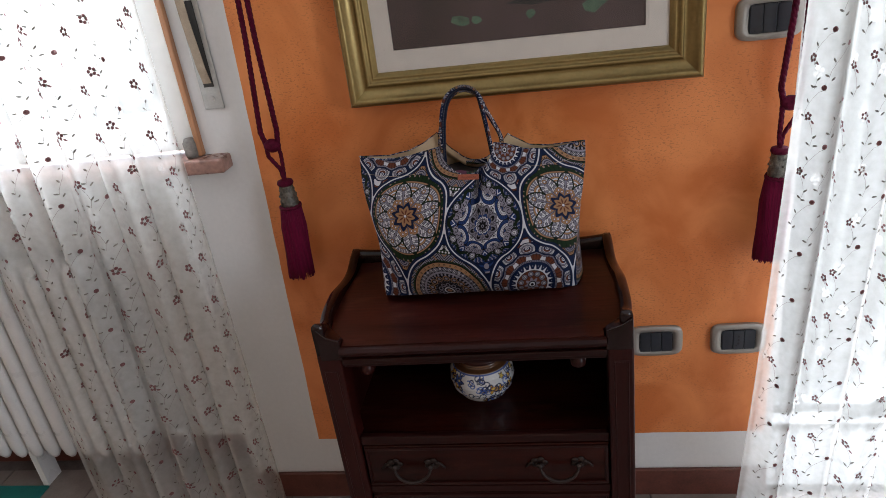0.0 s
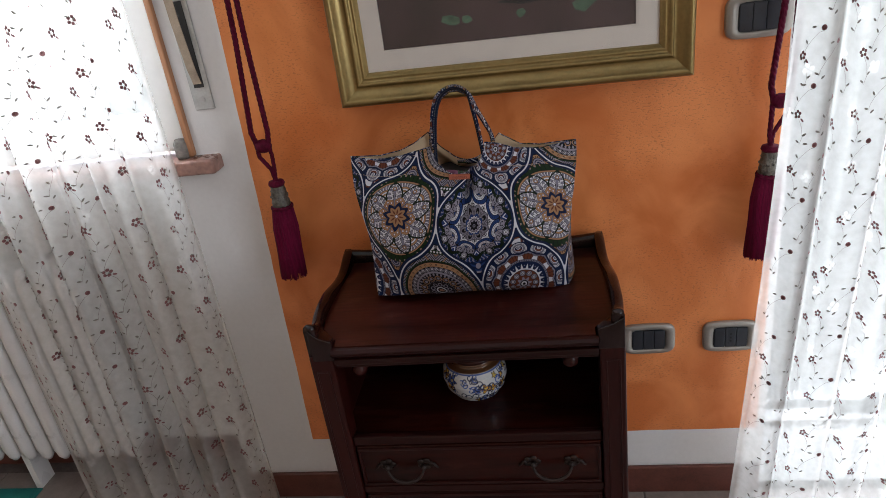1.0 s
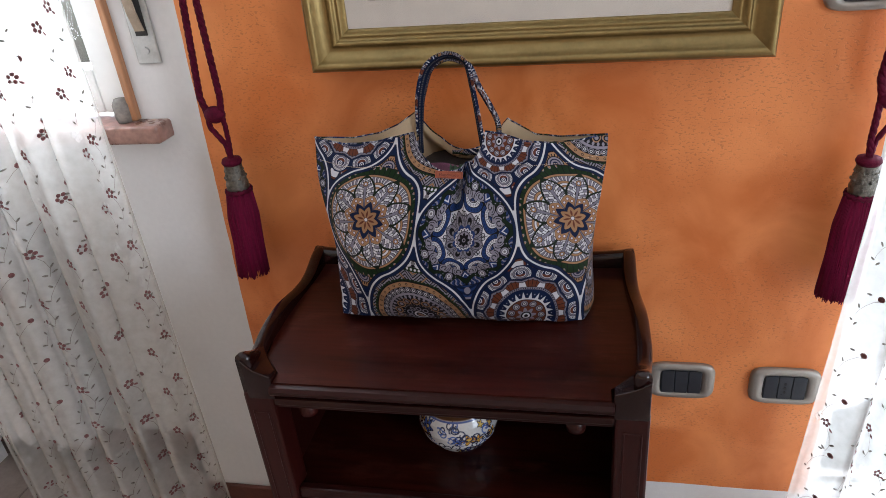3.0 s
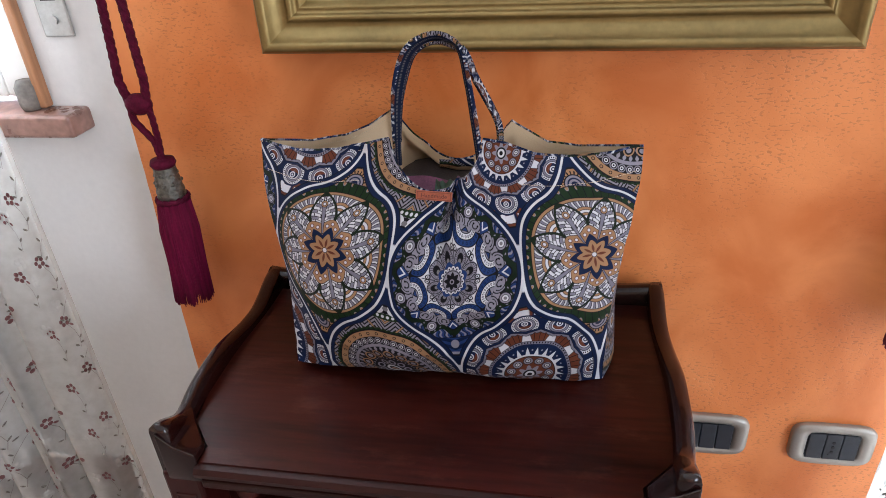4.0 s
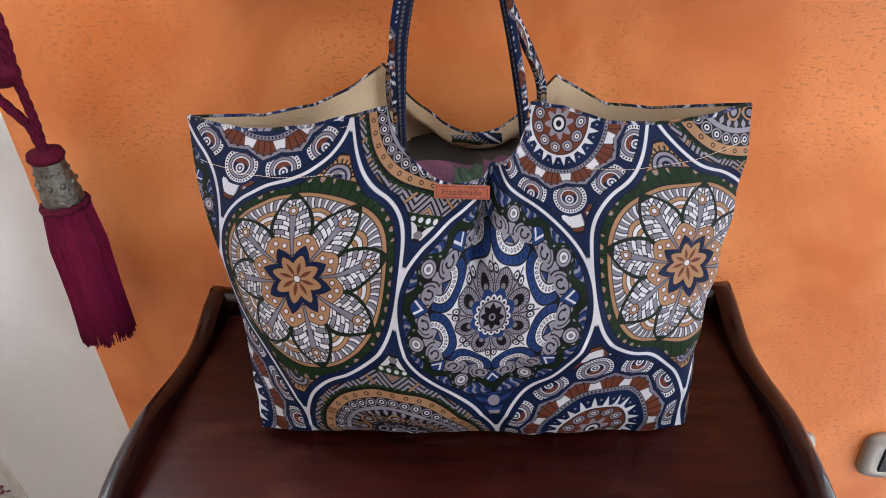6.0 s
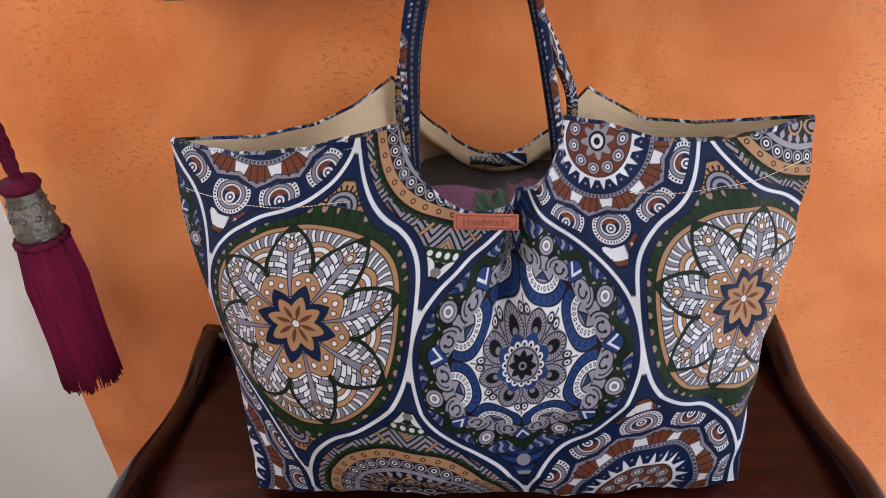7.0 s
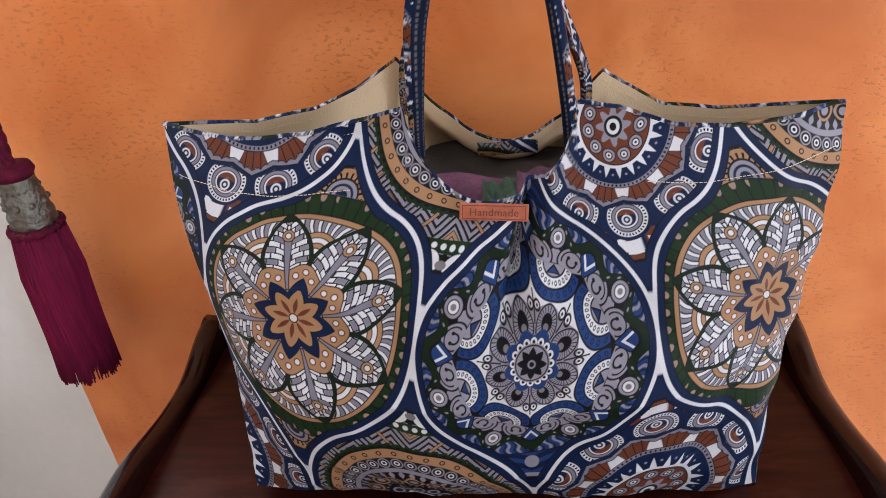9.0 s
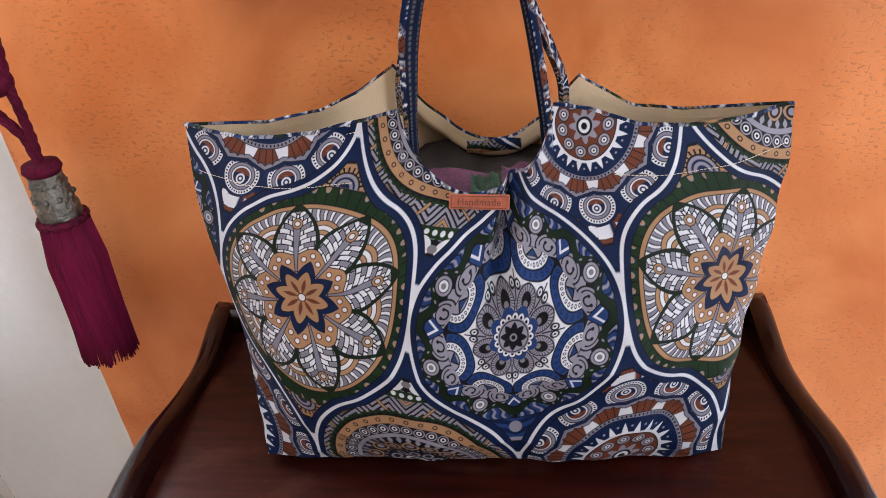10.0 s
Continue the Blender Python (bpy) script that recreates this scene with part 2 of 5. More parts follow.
MAT = {
    "wall": wall_material(),
    "room": material("orange_room_paint", (0.53, 0.385, 0.275), 0.7, vary=0.12, scale=3, bump=0.08, bump_scale=80),
    "ceiling": material("ceiling_paint", (0.80, 0.80, 0.79), 0.85, vary=0.03, scale=3, bump=0.05, bump_scale=60),
    "baseboard": material("red_brown_skirting_tile", (0.13, 0.042, 0.030), 0.35, vary=0.2, scale=25, bump=0.05),
    "tile": material("pinkish_grey_floor_tile", (0.24, 0.195, 0.175), 0.35, vary=0.12, scale=22, bump=0.05, bump_scale=120, object_random=0.06),
    "grout": material("grout", (0.16, 0.13, 0.12), 0.9, vary=0.15, scale=50),
    "lacquer": material("white_lacquered_wood", (0.78, 0.78, 0.76), 0.35, vary=0.03, scale=8, bump=0.04, bump_scale=60),
    "enamel": material("white_radiator_enamel", (0.74, 0.73, 0.72), 0.3, vary=0.04, scale=12, bump=0.03),
    "marble": material("pink_marble", (0.36, 0.20, 0.16), 0.3, vary=0.3, scale=35, bump=0.05, bump_scale=90),
    "stone": material("grey_stone", (0.22, 0.20, 0.18), 0.7, vary=0.25, scale=60),
    "pale_stone": material("pale_threshold_stone", (0.17, 0.16, 0.15), 0.6, vary=0.15, scale=30),
    "strip_wood": material("honey_wood", (0.40, 0.19, 0.09), 0.45, vary=0.18, scale=25, stretch=(1, 1, 0.08), bump=0.1),
    "strap": material("beige_webbing", (0.38, 0.30, 0.22), 0.8, vary=0.15, scale=60, bump=0.3, bump_scale=600),
    "zinc": material("worn_zinc_plate", (0.50, 0.51, 0.50), 0.42, 0.7, vary=0.12, scale=40, bump=0.1),
    "steel": material("steel_screw", (0.5, 0.5, 0.5), 0.3, 1.0, vary=0.08),
    "slot": material("dark_slot", (0.03, 0.028, 0.026), 0.8, vary=0.1),
    "mahogany": material("dark_mahogany", (0.022, 0.0040, 0.0032), 0.38, vary=0.30, scale=14, stretch=(0.12, 1, 1), bump=0.03, bump_scale=130, coat=0.18, spec=0.16),
    "gallery": material("polished_dark_mahogany", (0.015, 0.0032, 0.0026), 0.24, vary=0.30, scale=14, stretch=(1, 0.12, 1), bump=0.015, bump_scale=130, coat=0.45, spec=0.2),
    "mahogany_up": material("dark_mahogany_upright", (0.030, 0.0046, 0.0036), 0.36, vary=0.30, scale=14, stretch=(1, 1, 0.12), bump=0.06, bump_scale=130, coat=0.15, spec=0.18),
    "mahogany_top": scuffed(material("worn_mahogany_top", (0.030, 0.0042, 0.0024), 0.36, vary=0.5, scale=9, stretch=(0.10, 1, 1), bump=0.05, bump_scale=110, coat=0.27, spec=0.12), (0.11, 0.038, 0.026), 0.36),
    "brass": material("aged_dark_brass", (0.020, 0.009, 0.006), 0.5, 0.25, vary=0.25, scale=60, bump=0.1),
    "gold": material("gilded_moulding", (0.29, 0.21, 0.082), 0.34, 0.8, vary=0.16, scale=10, bump=0.05, bump_scale=120),
    "mat": material("cream_passe_partout", (0.86, 0.80, 0.73), 0.85, vary=0.04, scale=30, bump=0.05, bump_scale=700),
    "canvas": material("purple_brown_painted_ground", (0.075, 0.045, 0.050), 0.6, vary=0.35, scale=9, bump=0.1, bump_scale=300),
    "leaf_paint": material("green_leaf_paint", (0.10, 0.20, 0.13), 0.6, vary=0.35, scale=40),
    "dark_paint": material("blue_black_paint", (0.012, 0.014, 0.022), 0.6, vary=0.35, scale=30),
    "bowl_paint": material("ochre_paint", (0.28, 0.15, 0.07), 0.6, vary=0.35, scale=25),
    "red_paint": material("dull_red_paint", (0.20, 0.05, 0.045), 0.6, vary=0.35, scale=30),
    "pane": pane_material(),
    "plate": material("satin_silver_plate", (0.33, 0.31, 0.28), 0.38, 0.5, vary=0.05, scale=30, bump=0.03),
    "module": material("anthracite_plastic", (0.016, 0.021, 0.030), 0.32, vary=0.12, scale=60, bump=0.03),
    "hole": material("black_hole", (0.002, 0.002, 0.003), 0.7, vary=0.1),
    "cord": material("burgundy_cord", (0.090, 0.0045, 0.022), 0.75, vary=0.25, scale=120, bump=0.4, bump_scale=500, spec=0.12),
    "fringe": material("burgundy_fringe", (0.150, 0.0055, 0.036), 0.7, vary=0.25, scale=160, stretch=(1, 1, 0.06), bump=0.5, bump_scale=420, spec=0.12),
    "pewter": material("embossed_pewter", (0.16, 0.15, 0.13), 0.45, 0.75, vary=0.35, scale=110, bump=0.6, bump_scale=240),
    "sheer": sheer_material(),
    "stitch": material("dark_brown_embroidery", (0.15, 0.055, 0.055), 0.8, vary=0.3, scale=300, bump=0.4, bump_scale=900),
    "stem": material("grey_green_embroidery", (0.15, 0.13, 0.11), 0.8, vary=0.3, scale=300),
    "print": painted("printed_cotton", 0.55, 0.15, 1400, 0.09, 0.0),
    "lining": material("beige_cotton_lining", (0.66, 0.50, 0.32), 0.85, vary=0.05, scale=18, bump=0.15, bump_scale=900),
    "navy": material("navy_cotton", (0.012, 0.020, 0.055), 0.75, vary=0.2, scale=200, bump=0.2, bump_scale=900),
    "leather": material("tan_leather", (0.34, 0.085, 0.040), 0.5, vary=0.15, scale=120, bump=0.2, bump_scale=500),
    "burnt": material("burnt_mark", (0.12, 0.028, 0.018), 0.7, vary=0.1),
    "thread": material("cream_thread", (0.55, 0.45, 0.32), 0.8, vary=0.1),
    "purple": material("purple_cloth", (0.17, 0.055, 0.11), 0.8, vary=0.25, scale=40, bump=0.2, bump_scale=500),
    # near-black brown that paints the shade inside the bag
    "taupe": material("hollow_shade", (0.040, 0.028, 0.024), 0.7, vary=0.25, scale=40, bump=0.2, bump_scale=500),
    "greencloth": material("green_cloth", (0.05, 0.09, 0.055), 0.8, vary=0.25, scale=40, bump=0.2, bump_scale=500),
    "glaze": painted("majolica_glaze", 0.22, 0.03, 300, 0.5, 0.0, 0.6),
    "teal": material("teal_rubber", (0.010, 0.155, 0.140), 0.55, vary=0.12, scale=30, bump=0.2, bump_scale=300),
}

# ---- makers ----


def thing(name, label, category, group="", at=(0, 0, 0), kind=""):
    ob = new(name)
    ob.location = at
    ob.empty_display_size = 0.05
    return tagged(ob, label, category, group, kind)


def put(name, me, mat, parent=None, label="", smooth=True):
    if not me.materials:
        me.materials.append(MAT[mat])
    if smooth:
        me.polygons.foreach_set("use_smooth", [True] * len(me.polygons))
    ob = new(name, me)
    if parent is not None:
        ob.parent = parent
        ob.location = -Vector(parent.location) if parent.parent is None and parent.type == "EMPTY" else (0, 0, 0)
    return tagged(ob, label) if label else ob


def part(name, bm, mat, parent=None, label="", smooth=False):
    me = bpy.data.meshes.new(name)
    bm.normal_update()
    bm.to_mesh(me)
    bm.free()
    return put(name, me, mat, parent, label, smooth)


def box(bm, x0, x1, y0, y1, z0, z1, bevel=0.0, segs=2):
    made = bmesh.ops.create_cube(bm, size=1)["verts"]
    bmesh.ops.scale(bm, verts=made, vec=(x1 - x0, y1 - y0, z1 - z0))
    bmesh.ops.translate(bm, verts=made, vec=((x0 + x1) / 2, (y0 + y1) / 2, (z0 + z1) / 2))
    if bevel:
        edges = list({e for v in made for e in v.link_edges})
        bmesh.ops.bevel(bm, geom=edges, offset=bevel, segments=segs, affect="EDGES", profile=0.5)
    return bm


def boxes(*args):
    bm = bmesh.new()
    for a in args:
        box(bm, *a)
    return bm


def tube(points, radius, sides=8, caps=True, bm=None):
    """A round rod along a line of points; radius may differ from point to point."""
    bm = bm or bmesh.new()
    pts = [Vector(p) for p in points]
    rad = radius if isinstance(radius, (list, tuple)) else [radius] * len(pts)
    rings, ref = [], Vector((0.13, 0.97, 0.21)).normalized()
    for i, p in enumerate(pts):
        d = (pts[min(i + 1, len(pts) - 1)] - pts[max(i - 1, 0)]).normalized()
        a = d.cross(ref)
        if a.length < 1e-3:
            a = d.cross(Vector((1, 0, 0)))
        a.normalize()
        b = d.cross(a).normalized()
        ref = b.cross(d) if b.cross(d).length > 0.5 else ref
        ref = Vector((0.13, 0.97, 0.21)).normalized()
        rings.append([bm.verts.new(p + rad[i] * (math.cos(k * math.tau / sides) * a + math.sin(k * math.tau / sides) * b)) for k in range(sides)])
    for r, s in zip(rings, rings[1:]):
        for k in range(sides):
            bm.faces.new((r[k], r[(k + 1) % sides], s[(k + 1) % sides], s[k]))
    if caps:
        bm.faces.new(rings[0][::-1])
        bm.faces.new(rings[-1])
    return bm


def lathe(profile, cx, cy, sides=32, bm=None):
    """A turned body from (radius, height) pairs about the upright through cx, cy."""
    bm = bm or bmesh.new()
    rings = []
    for r, z in profile:
        rings.append([bm.verts.new((cx + r * math.cos(k * math.tau / sides), cy + r * math.sin(k * math.tau / sides), z)) for k in range(sides)])
    for r, s in zip(rings, rings[1:]):
        for k in range(sides):
            bm.faces.new((r[k], r[(k + 1) % sides], s[(k + 1) % sides], s[k]))
    bm.faces.new(rings[0][::-1])
    bm.faces.new(rings[-1])
    return bm


def sweep(section, path, bm=None, closed=False):
    """Carries a closed section (list of offsets across, up) along points with given across directions."""
    bm = bm or bmesh.new()
    rings = []
    for p, across, up in path:
        rings.append([bm.verts.new(Vector(p) + Vector(across) * a + Vector(up) * u) for a, u in section])
    pairs = list(zip(rings, rings[1:])) + ([(rings[-1], rings[0])] if closed else [])
    n = len(section)
    for r, s in pairs:
        for k in range(n):
            bm.faces.new((r[k], r[(k + 1) % n], s[(k + 1) % n], s[k]))
    if not closed:
        bm.faces.new(rings[0][::-1])
        bm.faces.new(rings[-1])
    return bm


def sheet_mesh(name, pts, colors=None):
    """A mesh from a grid of places (rows, columns, 3), with a colour layer where colours are given."""
    rows, cols = pts.shape[:2]
    idx = np.arange(rows * cols, dtype=np.int32).reshape(rows, cols)
    quads = np.stack([idx[:-1, :-1], idx[:-1, 1:], idx[1:, 1:], idx[1:, :-1]], axis=-1).reshape(-1, 4)
    me = bpy.data.meshes.new(name)
    me.vertices.add(rows * cols)
    me.vertices.foreach_set("co", pts.astype(np.float32).ravel())
    me.loops.add(quads.size)
    me.loops.foreach_set("vertex_index", quads.ravel())
    me.polygons.add(len(quads))
    me.polygons.foreach_set("loop_start", np.arange(0, quads.size, 4, dtype=np.int32))
    me.update(calc_edges=True)
    if colors is not None:
        layer = me.color_attributes.new("print", "FLOAT_COLOR", "POINT")
        rgba = np.ones((rows * cols, 4), dtype=np.float32)
        rgba[:, :3] = colors.reshape(-1, 3)
        layer.data.foreach_set("color", rgba.ravel())
    return me


def smooth01(a, b, x):
    t = np.clip((x - a) / (b - a), 0, 1)
    return t * t * (3 - 2 * t)


# ---- the room ----
WALL_Y = 1.40
WIN = (-1.62, -0.605, 1.02, 2.34)
NICHE = (-1.95, -0.71, 0.0, 0.985)
DOOR = (0.668, 1.78, 0.0, 2.14)
ROOM = (-2.6, 2.9, -2.9, 2.72)

bm = boxes(
    (ROOM[0], NICHE[0], WALL_Y, 1.70, 0, 1.0),
    (NICHE[0], NICHE[1], 1.56, 1.70, 0, 0.985),
    (NICHE[1], DOOR[0], WALL_Y, 1.70, 0, 0.985),
    (ROOM[0], WIN[0], WALL_Y, 1.70, 1.0, 2.72),
    (WIN[0], WIN[1], WALL_Y, 1.70, WIN[3], 2.72),
    (WIN[1], DOOR[0], WALL_Y, 1.70, 0.985, 2.72),
    (DOOR[0], DOOR[1], WALL_Y, 1.70, DOOR[3], 2.72),
    (DOOR[1], ROOM[1], WALL_Y, 1.70, 0, 2.72),
)
tagged(part("wall_north", bm, "wall"), "white plaster wall with an orange spatula-painted field", "wall", kind="structure")
tagged(part("wall_west", boxes((ROOM[0] - 0.12, ROOM[0], ROOM[2], 1.70, 0, 2.72)), "room"), "plain pale orange plastered room wall", "wall", kind="structure")
# unseen wall, its opening made up for the side fill lamp
tagged(part("wall_east", boxes((ROOM[1], ROOM[1] + 0.12, ROOM[2], -1.95, 0, 2.72), (ROOM[1], ROOM[1] + 0.12, -0.55, 1.70, 0, 2.72), (ROOM[1], ROOM[1] + 0.12, -1.95, -0.55, 0, 0.75), (ROOM[1], ROOM[1] + 0.12, -1.95, -0.55, 2.35, 2.72)), "room"),
       "plain pale orange plastered wall with an opening for the fill lamp", "wall", kind="structure")
tagged(part("wall_south", boxes((ROOM[0], ROOM[1], -3.0, ROOM[2], 0, 2.72)), "room"), "plain pale orange plastered room wall", "wall", kind="structure")
tagged(part("ceiling", boxes((ROOM[0], ROOM[1], -3.0, 1.70, 2.72, 2.82)), "ceiling"), "plain white painted ceiling", "ceiling", kind="structure")
floor = tagged(part("floor", boxes((ROOM[0], ROOM[1], -3.0, 1.70, -0.10, -0.004)), "grout"), "pinkish grey ceramic tile floor with dark joints", "floor", kind="structure")

bm = boxes((NICHE[1], DOOR[0] - 0.004, 1.388, WALL_Y - 0.001, 0, 0.085, 0.003))
box(bm, NICHE[0], NICHE[1], 1.548, 1.559, 0, 0.085, 0.003)
tagged(part("baseboard", bm, "baseboard"), "dark red-brown ceramic skirting along the wall", "baseboard", kind="structure")

# window behind the sheer curtain
win = thing("window_1", "white wooden window above a pink marble sill", "window", kind="structure")
for x0, x1, z0, z1 in ((WIN[0], WIN[0] + 0.06, 1.03, 2.34), (WIN[1] - 0.060, WIN[1] - 0.002, 1.03, 2.34), (WIN[0] + 0.06, WIN[1] - 0.060, 1.03, 1.115), (WIN[0] + 0.06, WIN[1] - 0.060, 2.27, 2.34), (-1.17, -1.09, 1.115, 2.27)):
    part("window_frame", boxes((x0, x1, 1.405, 1.455, z0, z1, 0.006)), "lacquer", win)
for x0, x1 in ((-1.56, -1.17), (-1.09, -0.665)):
    ob = part("pane", boxes((x0, x1, 1.428, 1.432, 1.115, 2.27)), "pane", win)
    ob.visible_shadow = False
part("shutter_guide", boxes((-0.600, -0.587, 1.383, 1.399, 1.02, 2.34, 0.003)), "strip_wood", win, "honey-coloured wooden edge strip")
part("window_sill", boxes((-1.70, -0.532, 1.352, 1.56, 0.985, 1.0185, 0.006, 3)), "marble", win, "chipped pink marble sill")
part("stop", lathe([(0.013, 1.019), (0.0155, 1.028), (0.0155, 1.052), (0.010, 1.062)], -0.612, 1.385, 18), "stone", win, "round grey stone door stop", True)

# shutter strap in its wall box
strap = thing("shutter_strap_box", "zinc strap plate with beige webbing let into the white wall", "shutter strap")
part("cover_plate", boxes((-0.553, -0.508, 1.394, 1.3995, 1.112, 1.345, 0.002)), "zinc", strap)
part("slot", boxes((-0.541, -0.519, 1.3925, 1.394, 1.160, 1.335)), "slot", strap, "dark slot")
part("webbing", sweep([(-0.009, -0.001), (0.009, -0.001), (0.009, 0.001), (-0.009, 0.001)],
     [((-0.531, 1.392, 1.168), (1, 0, 0), (0, -1, 0)), ((-0.532, 1.384, 1.20), (1, 0, 0), (0, -1, 0)), ((-0.535, 1.376, 1.30), (1, 0, 0), (0, -1, 0)), ((-0.538, 1.372, 1.50), (1, 0, 0), (0, -1, 0)), ((-0.54, 1.38, 2.30), (1, 0, 0), (0, -1, 0))]), "strap", strap, "worn beige webbing")
part("screw", tube([(-0.530, 1.395, 1.135), (-0.530, 1.391, 1.135)], 0.006, 12), "steel", strap)

strap.location = (-0.006, 0, 0.006)

# glazed balcony door behind the other curtain
door = thing("door_1", "white glazed balcony door in full daylight", "door", kind="structure")
for x0, x1, z0, z1 in ((0.668, 0.735, 0.02, 2.14), (1.70, 1.78, 0.02, 2.14), (0.735, 1.70, 2.07, 2.14), (1.19, 1.26, 0.10, 2.07)):
    part("door_frame", boxes((x0, x1, 1.60, 1.65, z0, z1, 0.006)), "lacquer", door)
part("bottom_rail", boxes((0.735, 1.70, 1.616, 1.634, 0.02, 0.032, 0.002)), "pale_stone", door)
for x0, x1 in ((0.735, 1.19), (1.26, 1.70)):
    ob = part("pane", boxes((x0, x1, 1.623, 1.627, 0.032, 2.07)), "pane", door)
    ob.visible_shadow = False
part("threshold", boxes((0.668, 1.78, 1.40, 1.685, 0.0, 0.02, 0.004)), "pale_stone", door, "pale stone threshold")

# radiator in the niche
radiator = thing("radiator", "white enamelled column radiator in the window niche", "radiator")
bm = bmesh.new()
for y in (1.435, 1.475, 1.515):
    tube([(0, y, 0.125), (0, y, 0.14), (0, y, 0.17), (0, y, 0.70), (0, y, 0.74), (0, y, 0.755)], [0.008, 0.017, 0.0225, 0.0225, 0.017, 0.008], 12, bm=bm)
box(bm, -0.012, 0.012, 1.42, 1.53, 0.155, 0.19, 0.006)
box(bm, -0.012, 0.012, 1.42, 1.53, 0.69, 0.73, 0.006)
box(bm, -0.028, 0.028, 1.46, 1.49, 0.165, 0.185)
box(bm, -0.028, 0.028, 1.46, 1.49, 0.70, 0.72)
column = part("column", bm, "enamel", radiator, smooth=True)
column.location = (-1.07, 0, 0)
for k in range(1, 14):
    c = new("column", column.data)
    c.parent, c.location = radiator, (-1.07 - 0.056 * k, 0, 0)
part("valve", tube([(-1.04, 1.475, 0.175), (-0.97, 1.475, 0.175), (-0.93, 1.475, 0.175), (-0.93, 1.475, 0.10), (-0.93, 1.475, 0.0)], [0.010, 0.013, 0.013, 0.009, 0.009], 10), "steel", radiator, "steel valve and pipe", True)
part("bracket", boxes((-1.45, -1.43, 1.53, 1.56, 0.60, 0.66)), "enamel", radiator)
part("foot", boxes((-1.45, -1.43, 1.44, 1.50, 0.0, 0.16)), "enamel", radiator)

mat_thing = thing("floor_mat", "teal rubber mat lying on the tiles", "mat", at=(-1.75, 1.28, 0))
bm = boxes((-2.10, -1.425, 1.05, 1.435, 0.0, 0.006, 0.002))
for k in range(8):
    box(bm, -2.08, -1.44, 1.07 + 0.045 * k, 1.095 + 0.045 * k, 0.006, 0.0075)
part("mat_sheet", bm, "teal", mat_thing)


# ---- curtains ----
def curtain(name, label, x0, x1, y, ztop, zbot, folds, depth, seed, flare, bloom):
    """A sheer sheet in soft folds, with a hem and with embroidered clusters and sprigs that follow it."""
    rng = random.Random(seed)
    root = thing(name, label, "curtain", "sheer curtains", at=(x0, y, 0))
    ph = [rng.uniform(0, 6.28) for _ in range(6)]

    def at(s, z):
        k = (ztop - z) / (ztop - zbot)
        w = s + 0.012 * math.sin(7 * s + ph[0] + 1.5 * k)
        a = depth * (0.75 + 0.35 * k)
        yy = y + a * math.sin(math.tau * folds * w + ph[1] + 0.5 * math.sin(2.2 * k + ph[2])) + 0.45 * a * math.sin(math.tau * folds * 1.73 * w + ph[3] + 0.9 * k)
        xx = x0 + (x1 - x0) * s + 0.45 * a * math.cos(math.tau * folds * w + ph[1]) * min(1, 12 * s * (1 - s)) + flare * (1 - s) * k ** 2
        return Vector((xx, yy, z + 0.004 * math.sin(9 * s + ph[4])))

    def normal(s, z):
        d = at(s + 0.002, z) - at(s - 0.002, z)
        n = Vector((d.y, -d.x, 0)).normalized()
        return n if n.y < 0 else -n

    rows, cols = 60, 240
    pts = np.array([[at(j / (cols - 1), lerp(zbot, ztop, i / (rows - 1))) for j in range(cols)] for i in range(rows)])
    put("sheet", sheet_mesh("sheet", pts), "sheer", root, "cream sheer voile")
    hem = np.array([[at(j / (cols - 1), lerp(zbot, zbot + 0.035, i / 2)) + Vector((0, 0.002, 0)) for j in range(cols)] for i in range(3)])
    put("hem", sheet_mesh("hem", hem), "sheer", root)
    edge = np.array([[at(e + d * i * 0.0025, lerp(zbot, ztop, j / 59)) + Vector((0, 0.002, 0)) for j in range(60)] for e, d in ((0.0, 1),) for i in range(3)])
    put("side_hem", sheet_mesh("side_hem", edge), "sheer", root)
    edge = np.array([[at(1 - i * 0.004, lerp(zbot, ztop, j / 59)) + Vector((0, 0.002, 0)) for j in range(60)] for i in range(3)])
    put("side_hem", sheet_mesh("side_hem", edge), "sheer", root)

    # embroidery: flower clusters with sprigs between them
    blob, stem, ghost = bmesh.new(), bmesh.new(), bmesh.new()
    arc = (x1 - x0) * 1.8

    def place(s, z, dx, dz, lift):
        ss = min(0.995, max(0.005, s + dx / arc))
        return at(ss, z + dz) + normal(ss, z + dz) * lift

    def bump_at(s, z, dx, dz, r, squash=1.0, turn=0.0, bmx=None):
        bmx = bmx or blob
        top = bmx.verts.new(place(s, z, dx, dz, 0.0032))
        ring = []
        for k in range(8):
            a = k * math.tau / 8
            ex, ez = r * math.cos(a), r * squash * math.sin(a)
            ring.append(bmx.verts.new(place(s, z, dx + ex * math.cos(turn) - ez * math.sin(turn), dz + ex * math.sin(turn) + ez * math.cos(turn), 0.0012)))
        for k in range(8):
            bmx.faces.new((ring[k], ring[(k + 1) % 8], top))

    def line(s, z, pairs, w):
        prev = None
        for i, (dx, dz) in enumerate(pairs):
            nx, nz = pairs[min(i + 1, len(pairs) - 1)]
            px, pz = pairs[max(i - 1, 0)]
            tx, tz = nx - px, nz - pz
            q = math.hypot(tx, tz) or 1
            a = stem.verts.new(place(s, z, dx - tz / q * w, dz + tx / q * w, 0.0015))
            b = stem.verts.new(place(s, z, dx + tz / q * w, dz - tx / q * w, 0.0015))
            if prev:
                stem.faces.new((prev[0], prev[1], b, a))
            prev = (a, b)

    ncol = max(3, round(arc / 0.095))
    z = zbot + 0.06
    row = 0
